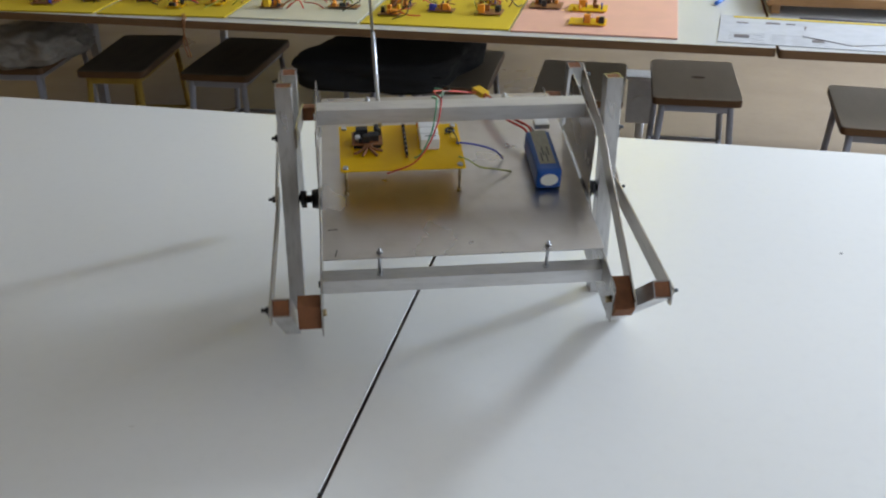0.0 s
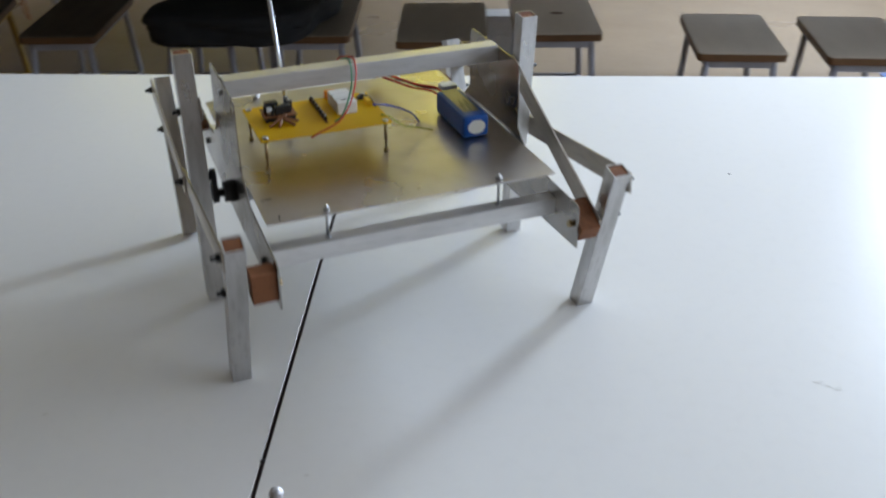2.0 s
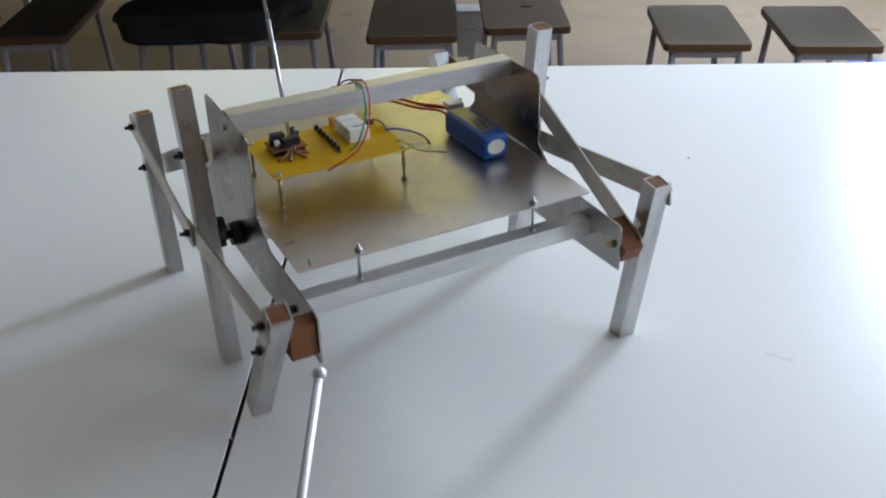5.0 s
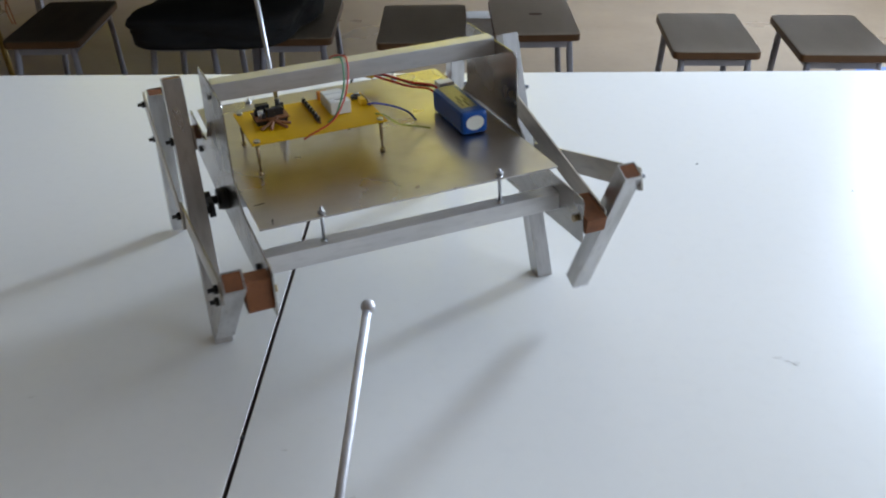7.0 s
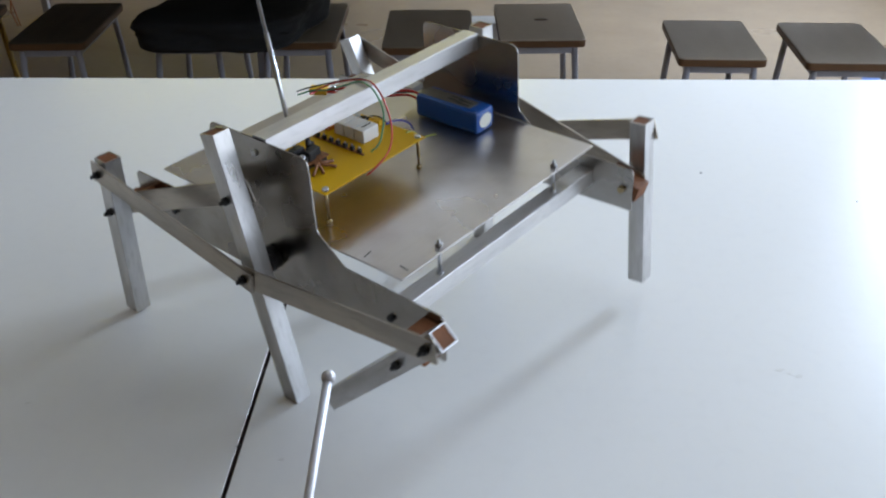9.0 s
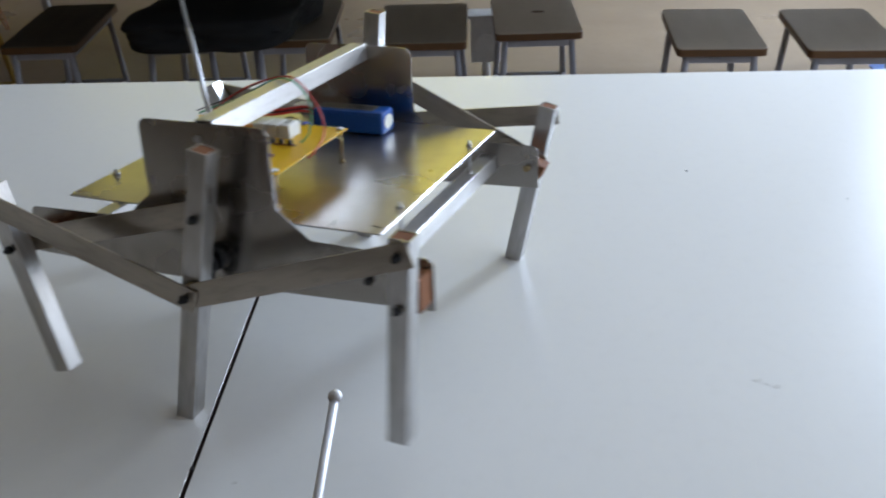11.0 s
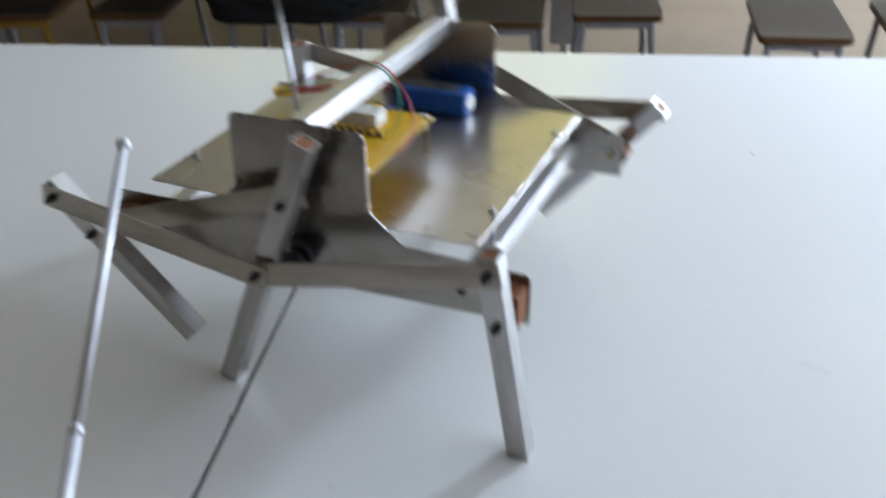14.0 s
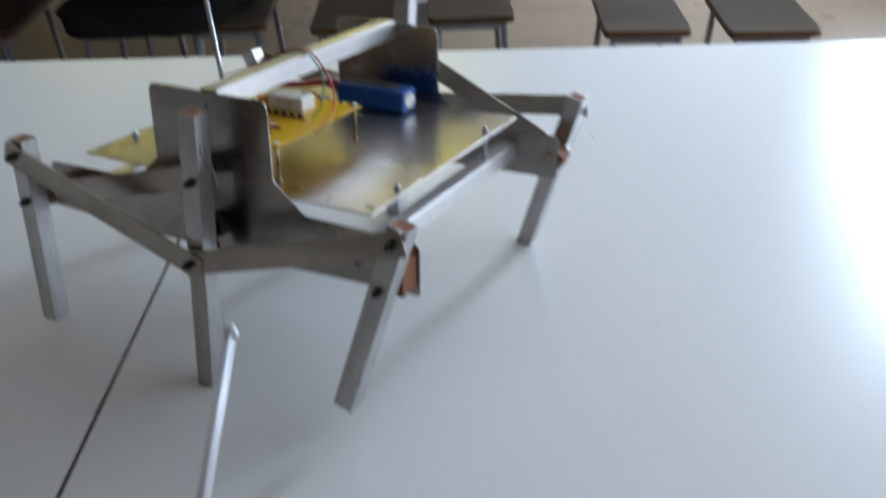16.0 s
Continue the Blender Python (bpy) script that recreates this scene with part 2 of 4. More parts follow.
# daylight behind the yellow curtains of the far wall
window_light("far_window_light", look((-1.67, 4.57, 1.085), (-1.67, 0.0, 1.085)), 1.82, 1.23, 21, (0.86, 0.94, 1.0))
window_light("far_window_light", look((0.12, 4.57, 1.525), (0.12, 0.0, 1.525)), 1.00, 2.11, 27, (0.86, 0.94, 1.0))


# ---------------------------------------------------------------- materials
def material(name, color, rough=0.5, metal=0.0, spots=0.0, scale=30.0, bump=0.0, fine=400.0, dark=None, coat=0.0,
             stretch=(1, 1, 1), rough_var=0.0, island=0.0, random_tone=0.0):
    """A Principled material with grain and stains at two scales, in the object's own space."""
    m = bpy.data.materials.new(name)
    m.use_nodes = True
    n, link = m.node_tree.nodes, m.node_tree.links.new
    b = n["Principled BSDF"]
    b.inputs["Roughness"].default_value, b.inputs["Metallic"].default_value = rough, metal
    b.inputs["Coat Weight"].default_value = coat
    co, mp = n.new("ShaderNodeTexCoord"), n.new("ShaderNodeMapping")
    mp.inputs["Scale"].default_value = stretch
    link(co.outputs["Object"], mp.inputs["Vector"])
    big, small = n.new("ShaderNodeTexNoise"), n.new("ShaderNodeTexNoise")
    for tex, s, d in ((big, scale, 4), (small, fine, 3)):
        tex.inputs["Scale"].default_value, tex.inputs["Detail"].default_value = s, d
        link(mp.outputs[0], tex.inputs["Vector"])
    mix1, mix2 = n.new("ShaderNodeMix"), n.new("ShaderNodeMix")
    mix1.data_type = mix2.data_type = "RGBA"
    dark = dark or tuple(c * 0.6 for c in color)
    mix1.inputs[6].default_value, mix1.inputs[7].default_value = (*color, 1), (*dark, 1)
    ramp = n.new("ShaderNodeMapRange")
    ramp.inputs[1].default_value, ramp.inputs[2].default_value, ramp.inputs[4].default_value = 0.42, 0.72, spots
    link(big.outputs[0], ramp.inputs[0])
    link(ramp.outputs[0], mix1.inputs[0])
    mix2.inputs[7].default_value = (*[c * 0.75 for c in dark], 1)
    ramp2 = n.new("ShaderNodeMapRange")
    ramp2.inputs[1].default_value, ramp2.inputs[2].default_value, ramp2.inputs[4].default_value = 0.5, 0.8, spots * 0.6
    link(small.outputs[0], ramp2.inputs[0])
    link(ramp2.outputs[0], mix2.inputs[0])
    link(mix1.outputs[2], mix2.inputs[6])
    out = mix2.outputs[2]
    if random_tone:
        info, hsv = n.new("ShaderNodeObjectInfo"), n.new("ShaderNodeHueSaturation")
        tone = n.new("ShaderNodeMapRange")
        tone.inputs[3].default_value, tone.inputs[4].default_value = 1 - random_tone, 1 + random_tone
        link(info.outputs["Random"], tone.inputs[0])
        link(tone.outputs[0], hsv.inputs["Value"])
        link(out, hsv.inputs["Color"])
        out = hsv.outputs[0]
    link(out, b.inputs["Base Color"])
    if rough_var:
        rr = n.new("ShaderNodeMapRange")
        rr.inputs[1].default_value, rr.inputs[2].default_value = 0.3, 0.7
        rr.inputs[3].default_value, rr.inputs[4].default_value = rough - rough_var, rough + rough_var
        link(big.outputs[0], rr.inputs[0])
        link(rr.outputs[0], b.inputs["Roughness"])
    if bump:
        bp = n.new("ShaderNodeBump")
        bp.inputs["Strength"].default_value, bp.inputs["Distance"].default_value = bump, 0.001
        link(small.outputs[0], bp.inputs["Height"])
        link(bp.outputs[0], b.inputs["Normal"])
    return m


LAMINATE = material("white_laminate", (0.80, 0.79, 0.77), 0.27, spots=0.12, scale=3.0, fine=45, dark=(0.755, 0.74, 0.71), rough_var=0.0)
# White laminate greyed in colour to offset strong window light on the display tables.
LAMINATE_DIMMED = material("dimmed_white_laminate", (0.50, 0.495, 0.48), 0.36, spots=0.2, scale=3.0, fine=60, dark=(0.43, 0.42, 0.40), rough_var=0.05)
EDGE_DARK = material("dark_edge_band", (0.05, 0.03, 0.025), 0.6, spots=0.3)
# Smudged sheet, darker than the base plate: shade and dark reflections set in colour.
EDGE_WOOD = material("brown_edge_band", (0.22, 0.12, 0.055), 0.5, spots=0.6, scale=12, fine=90, stretch=(1, 8, 8))
SIDE_SHADED = material("shaded_aluminium_sheet", (0.41, 0.385, 0.36), 0.25, 1.0, spots=0.75, scale=11, fine=40, dark=(0.33, 0.305, 0.275), rough_var=0.06)
BAR = material("aluminium_bar", (0.58, 0.57, 0.565), 0.34, 1.0, spots=0.65, scale=40, fine=200, dark=(0.38, 0.365, 0.34), rough_var=0.08, bump=0.04, stretch=(1, 1, 0.25))
CROSS = material("aluminium_cross_bar", (0.74, 0.73, 0.725), 0.42, 1.0, spots=0.4, scale=30, fine=200, dark=(0.46, 0.45, 0.43), rough_var=0.08, bump=0.04, stretch=(0.2, 1, 1))
STRIP = material("aluminium_strip", (0.49, 0.445, 0.39), 0.34, 1.0, spots=0.7, scale=22, fine=160, dark=(0.28, 0.255, 0.225), rough_var=0.08, bump=0.04, stretch=(1, 0.2, 1))
PLUG = material("brown_wood_plug", (0.23, 0.082, 0.028), 0.75, spots=0.7, scale=60, fine=500, bump=0.2, dark=(0.13, 0.047, 0.017))
STEEL = material("zinc_steel", (0.55, 0.56, 0.58), 0.35, 1.0, spots=0.3, scale=200)
ALUMINIUM_ROD = material("dull_aluminium_rod", (0.70, 0.70, 0.74), 0.42, 0.45, spots=0.3, scale=60, dark=(0.45, 0.45, 0.47))
BLACK_STEEL = material("black_steel", (0.022, 0.022, 0.024), 0.45, 0.3, spots=0.4, scale=150)
BRASS = material("brass_spacer", (0.38, 0.29, 0.16), 0.35, 1.0, spots=0.3, scale=200)
BLUE = material("blue_shrink_wrap", (0.003, 0.082, 0.36), 0.34, spots=0.25, scale=60, coat=0.1)
WHITE_PLASTIC = material("white_plastic", (0.78, 0.78, 0.76), 0.45, spots=0.12, scale=50)
CREAM = material("cream_label", (0.82, 0.80, 0.70), 0.5, spots=0.1)
SILVER_LABEL = material("printed_silver_label", (0.22, 0.215, 0.18), 0.3, 0.5, spots=0.7, scale=130, dark=(0.16, 0.15, 0.12), fine=700)
CHIP = material("black_component", (0.02, 0.02, 0.022), 0.4, spots=0.3)
COPPER = material("brown_component_board", (0.25, 0.095, 0.03), 0.5, spots=0.5, scale=120)
RED = material("red_cable", (0.55, 0.03, 0.02), 0.45)
GREEN = material("green_cable", (0.10, 0.36, 0.20), 0.45)
OLIVE = material("olive_cable", (0.28, 0.30, 0.05), 0.45)
BLUE_WIRE = material("blue_cable", (0.02, 0.03, 0.30), 0.45)
BLACK_WIRE = material("black_cable", (0.015, 0.015, 0.015), 0.5)
ORANGE = material("orange_component", (0.75, 0.26, 0.02), 0.5)
YELLOW_PLUG = material("yellow_connector", (0.78, 0.47, 0.02), 0.45)
STOOL_TOP = material("grey_brown_seat_board", (0.60, 0.525, 0.425), 0.32, spots=0.3, scale=7, fine=50, dark=(0.48, 0.41, 0.32), stretch=(3, 1, 1), random_tone=0.12)
# Darker copies of the seat board: shade under the table set in colour.
STOOL_TOP_HALF_SHADED = material("half_shaded_olive_seat", (0.30, 0.255, 0.19), 0.4, spots=0.3, scale=7, fine=50, dark=(0.22, 0.185, 0.13), stretch=(3, 1, 1))
STOOL_TOP_SHADED = material("shaded_seat_board", (0.105, 0.082, 0.055), 0.6, spots=0.5, scale=7, fine=70, stretch=(4, 1, 1))
STOOL_EDGE = material("brown_seat_edge", (0.16, 0.078, 0.032), 0.5, spots=0.6, scale=12, fine=120, stretch=(1, 1, 8))
STOOL_LEG = material("grey_painted_tube", (0.43, 0.43, 0.48), 0.4, spots=0.3, scale=20, dark=(0.26, 0.26, 0.28))
STOOL_LEG_YELLOW = material("ochre_painted_tube", (0.50, 0.32, 0.06), 0.4, spots=0.4, scale=20)
BAG = material("black_nylon", (0.010, 0.010, 0.011), 0.85, spots=0.5, scale=25, fine=900, bump=0.5)
FLOOR = material("beige_linoleum", (0.28, 0.208, 0.142), 0.34, spots=0.4, scale=2.2, fine=28, dark=(0.22, 0.165, 0.118), rough_var=0.08)
PAINT = material("off_white_wall_paint", (0.64, 0.55, 0.41), 0.7, spots=0.2, scale=2)
GREY_PAINT = material("grey_wall_paint", (0.36, 0.335, 0.31), 0.7, spots=0.3, scale=2)
OCHRE_PANEL = material("ochre_wall_panelling", (0.26, 0.175, 0.085), 0.55, spots=0.4, scale=3, stretch=(6, 6, 1))
PANEL = material("brown_wall_panelling", (0.20, 0.135, 0.08), 0.55, spots=0.4, scale=3, stretch=(6, 6, 1))
CEILING = material("ceiling_paint", (0.56, 0.515, 0.465), 0.8, spots=0.15, scale=2)
FRAME = material("grey_window_frame", (0.45, 0.46, 0.47), 0.4, 0.4, spots=0.2)
FOAM_YELLOW = material("yellow_card", (0.60, 0.42, 0.012), 0.6, spots=0.3, scale=8, dark=(0.50, 0.35, 0.03))
FOAM_WHITE = material("cream_card", (0.60, 0.56, 0.42), 0.6, spots=0.2, scale=8)
FOAM_PINK = material("pink_card", (0.72, 0.38, 0.28), 0.6, spots=0.2, scale=8)
PAPER = material("newsprint", (0.45, 0.445, 0.46), 0.7, spots=0.25, scale=20)
INK = material("dark_print", (0.10, 0.09, 0.09), 0.7, spots=0.5, scale=80, dark=(0.25, 0.14, 0.12))
TRAY_WOOD = material("varnished_wood", (0.36, 0.18, 0.07), 0.4, spots=0.6, scale=8, fine=60, stretch=(1, 8, 8))
CLOTH = material("grey_crumpled_cloth", (0.40, 0.36, 0.31), 0.85, spots=0.7, scale=18, fine=200, bump=0.4)
BIN_BLUE = material("blue_plastic", (0.04, 0.16, 0.55), 0.4, spots=0.2)
PURPLE = material("dark_purple_print", (0.035, 0.025, 0.06), 0.6, spots=0.3)
OUTLET_GREY = material("pale_grey_print", (0.40, 0.39, 0.40), 0.7, spots=0.3)
OUTLET = material("grey_box_enamel", (0.80, 0.80, 0.80), 0.45, spots=0.3, scale=20)
STAIN = material("faint_scuff", (0.66, 0.645, 0.615), 0.32, spots=0.03, scale=60)


def board_material():
    """Yellow glass-fibre board: some light passes through it."""
    m = material("yellow_circuit_board", (0.84, 0.53, 0.006), 0.35, spots=0.3, scale=45, fine=300, dark=(0.72, 0.42, 0.01))
    n, link = m.node_tree.nodes, m.node_tree.links.new
    tr, mx = n.new("ShaderNodeBsdfTranslucent"), n.new("ShaderNodeMixShader")
    tr.inputs["Color"].default_value = (0.88, 0.62, 0.03, 1)
    mx.inputs[0].default_value = 0.36
    link(n["Principled BSDF"].outputs[0], mx.inputs[1])
    link(tr.outputs[0], mx.inputs[2])
    link(mx.outputs[0], n["Material Output"].inputs["Surface"])
    return m


BOARD = board_material()


def sheet_material():
    """Handled aluminium sheet: brownish finger smudges, faint rolling streaks and a few dark scratches."""
    m = material("aluminium_sheet", (0.60, 0.575, 0.565), 0.30, 1.0, spots=0.5, scale=7, fine=30, dark=(0.47, 0.425, 0.39), rough_var=0.05)
    n, link = m.node_tree.nodes, m.node_tree.links.new
    b = n["Principled BSDF"]
    under = b.inputs["Base Color"].links[0].from_socket
    co = n.new("ShaderNodeTexCoord")
    for stretch, turn, scale, lo, hi, amount, tone in (((0.6, 30, 1), 4, 9, 0.45, 0.75, 0.22, (0.50, 0.46, 0.43)), ((2.2, 60, 1), 31, 4, 0.70, 0.76, 0.22, (0.36, 0.26, 0.23)),
                                                       ((2.0, 50, 1), -38, 4, 0.71, 0.77, 0.20, (0.36, 0.26, 0.23))):
        mp, tex, ramp, mix = n.new("ShaderNodeMapping"), n.new("ShaderNodeTexNoise"), n.new("ShaderNodeMapRange"), n.new("ShaderNodeMix")
        mp.vector_type = "POINT"
        mp.inputs["Scale"].default_value, mp.inputs["Rotation"].default_value = stretch, (0, 0, radians(turn))
        tex.inputs["Scale"].default_value, tex.inputs["Detail"].default_value = scale, 2
        ramp.inputs[1].default_value, ramp.inputs[2].default_value, ramp.inputs[4].default_value = lo, hi, amount
        mix.data_type = "RGBA"
        mix.inputs[7].default_value = (*tone, 1)
        link(co.outputs["Object"], mp.inputs["Vector"])
        link(mp.outputs[0], tex.inputs["Vector"])
        link(tex.outputs[0], ramp.inputs[0])
        link(ramp.outputs[0], mix.inputs[0])
        link(under, mix.inputs[6])
        under = mix.outputs[2]
    link(under, b.inputs["Base Color"])
    return m


SHEET = sheet_material()


def curtain_material():
    """Thin yellow cloth that daylight passes through."""
    m = material("yellow_curtain_cloth", (0.80, 0.73, 0.34), 0.9, spots=0.2, scale=4, fine=300, dark=(0.70, 0.62, 0.26))
    n, link = m.node_tree.nodes, m.node_tree.links.new
    tr, mx = n.new("ShaderNodeBsdfTranslucent"), n.new("ShaderNodeMixShader")
    tr.inputs["Color"].default_value = (0.90, 0.83, 0.29, 1)
    mx.inputs[0].default_value = 0.6
    link(n["Principled BSDF"].outputs[0], mx.inputs[1])
    link(tr.outputs[0], mx.inputs[2])
    link(mx.outputs[0], n["Material Output"].inputs["Surface"])
    return m


CURTAIN = curtain_material()


# ---------------------------------------------------------------- mesh helpers
def box(bm, c, s, bevel=0.0, m=None):
    """A box of size s round c, with bevelled edges."""
    made = bmesh.ops.create_cube(bm, size=1.0)["verts"]
    for v in made:
        v.co = Vector((v.co.x * s[0] + c[0], v.co.y * s[1] + c[1], v.co.z * s[2] + c[2]))
    if bevel:
        edges = list({e for v in made for e in v.link_edges})
        got = bmesh.ops.bevel(bm, geom=edges, offset=bevel, segments=2, affect="EDGES", profile=0.6)
        made = list({v for f in got["faces"] for v in f.verts} | {v for v in made if v.is_valid})
    if m:
        for v in made:
            v.co = m @ v.co
    return bm


def rod(bm, a, b, r, r2=None, seg=14):
    """A solid round bar from a to b."""
    a, b = Vector(a), Vector(b)
    d = b - a
    made = bmesh.ops.create_cone(bm, cap_ends=True, segments=seg, radius1=r, radius2=r if r2 is None else r2, depth=d.length)["verts"]
    m = Matrix.Translation((a + b) / 2) @ d.to_track_quat("Z", "Y").to_matrix().to_4x4()
    for v in made:
        v.co = m @ v.co
    for f in {f for v in made for f in v.link_faces}:
        f.smooth = len(f.verts) == 4
    return bm


def ball(bm, c, r, seg=12, squash=(1, 1, 1)):
    made = bmesh.ops.create_uvsphere(bm, u_segments=seg, v_segments=max(6, seg // 2), radius=r)["verts"]
    for v in made:
        v.co = Vector((v.co.x * squash[0], v.co.y * squash[1], v.co.z * squash[2])) + Vector(c)
    for f in {f for v in made for f in v.link_faces}:
        f.smooth = True
    return bm


def prism(bm, outline, axis, lo, hi, bevel=0.0):
    """An outline of (u, v) pushed along axis from lo to hi: axis 'x' takes (y, z), 'z' takes (x, y)."""
    put = (lambda u, v, w: (w, u, v)) if axis == "x" else (lambda u, v, w: (u, v, w))
    rings = [[bm.verts.new(put(u, v, w)) for u, v in outline] for w in (lo, hi)]
    n = len(outline)
    faces = [bm.faces.new(rings[0]), bm.faces.new(rings[1])]
    for i in range(n):
        faces.append(bm.faces.new((rings[0][i], rings[0][(i + 1) % n], rings[1][(i + 1) % n], rings[1][i])))
    bmesh.ops.recalc_face_normals(bm, faces=faces)
    if bevel:
        edges = [e for f in faces[:2] for e in f.edges]
        bmesh.ops.bevel(bm, geom=edges, offset=bevel, segments=1, affect="EDGES")
    return bm


def rounded(outline, radii, steps=5):
    """The outline with its corners rounded."""
    out, n = [], len(outline)
    for i, (p, r) in enumerate(zip(outline, radii)):
        p, a, b = Vector(p), Vector(outline[i - 1]), Vector(outline[(i + 1) % n])
        if not r:
            out.append(tuple(p))
            continue
        u, v = (a - p).normalized(), (b - p).normalized()
        for k in range(steps + 1):
            t = k / steps
            q = (p + u * r) * (1 - t) ** 2 + p * 2 * t * (1 - t) + (p + v * r) * t ** 2
            out.append(tuple(q))
    return out


def square_tube(bm, axis, w, h, lo, hi, wall=0.0016):
    """A hollow square tube along axis 'z' or 'x', w by h, open at both ends."""
    def at(u, v, t):
        return (u, v, t) if axis == "z" else (t, u, v)
    rings = []
    for t in (lo, hi):
        for k in (1, 0):
            a, b = (w / 2, h / 2) if k else (w / 2 - wall, h / 2 - wall)
            rings.append([bm.verts.new(at(u, v, t)) for u, v in ((-a, -b), (a, -b), (a, b), (-a, b))])
    faces = []
    for i in range(4):
        j = (i + 1) % 4
        for p, q in ((0, 2), (1, 3), (0, 1), (2, 3)):
            faces.append(bm.faces.new((rings[p][i], rings[p][j], rings[q][j], rings[q][i])))
    bmesh.ops.recalc_face_normals(bm, faces=faces)
    long = [e for e in bm.edges if abs((e.verts[0].co - e.verts[1].co).length - (hi - lo)) < 1e-6]
    bmesh.ops.bevel(bm, geom=long, offset=0.0006, segments=1, affect="EDGES")
    return bm


def sweep(bm, pts, r, seg=7, per=7):
    """A round cable through the points."""
    pts = [Vector(p) for p in pts]
    line = []
    for i in range(len(pts) - 1):
        p0, p1, p2, p3 = pts[max(i - 1, 0)], pts[i], pts[i + 1], pts[min(i + 2, len(pts) - 1)]
        for k in range(per):
            t = k / per
            line.append(0.5 * (2 * p1 + (p2 - p0) * t + (2 * p0 - 5 * p1 + 4 * p2 - p3) * t * t + (3 * p1 - p0 - 3 * p2 + p3) * t ** 3))
    line.append(pts[-1])
    rings, up = [], Vector((0.31, 0.17, 0.93))
    for i, p in enumerate(line):
        d = (line[min(i + 1, len(line) - 1)] - line[max(i - 1, 0)]).normalized()
        a = d.cross(up).normalized()
        b = a.cross(d)
        rings.append([bm.verts.new(p + (a * math.cos(q) + b * math.sin(q)) * r) for q in (2 * math.pi * k / seg for k in range(seg))])
    for r0, r1 in zip(rings, rings[1:]):
        for k in range(seg):
            bm.faces.new((r0[k], r0[(k + 1) % seg], r1[(k + 1) % seg], r1[k])).smooth = True
    bm.faces.new(rings[0][::-1])
    bm.faces.new(rings[-1])
    return bm


def mesh_of(name, bm, mat):
    me = bpy.data.meshes.new(name)
    bm.normal_update()
    bm.to_mesh(me)
    bm.free()
    me.materials.append(mat)
    return me


def part(name, bm, mat, parent, label="", m=None):
    ob = new(name, mesh_of(name, bm, mat))
    ob.parent = parent
    if m is not None:
        ob.matrix_basis = m
    return tagged(ob, label)


def part_from(name, mesh, parent, m, label=""):
    ob = new(name, mesh)
    ob.parent, ob.matrix_basis = parent, m
    return tagged(ob, label)


def thing(name, label, category, group="", kind="", m=None):
    ob = tagged(new(name), label, category, group, kind)
    ob.empty_display_size = 0.05
    if m is not None:
        ob.matrix_basis = m
    return ob


def B():
    return bmesh.new()


# ---------------------------------------------------------------- the room
FLOOR_Z, TOP_Z = -0.75, 2.75
X0, X1, Y0, Y1 = -4.2, 3.0, -4.0, 4.4
FAR_WINDOWS, FAR_Z0 = ((-2.60, -0.74, 1.72), (-0.40, 0.64, 2.60)), 0.45


def structure(name, bm, mat, label, category):
    return tagged(new(name, mesh_of(name, bm, mat)), label, category, kind="structure")


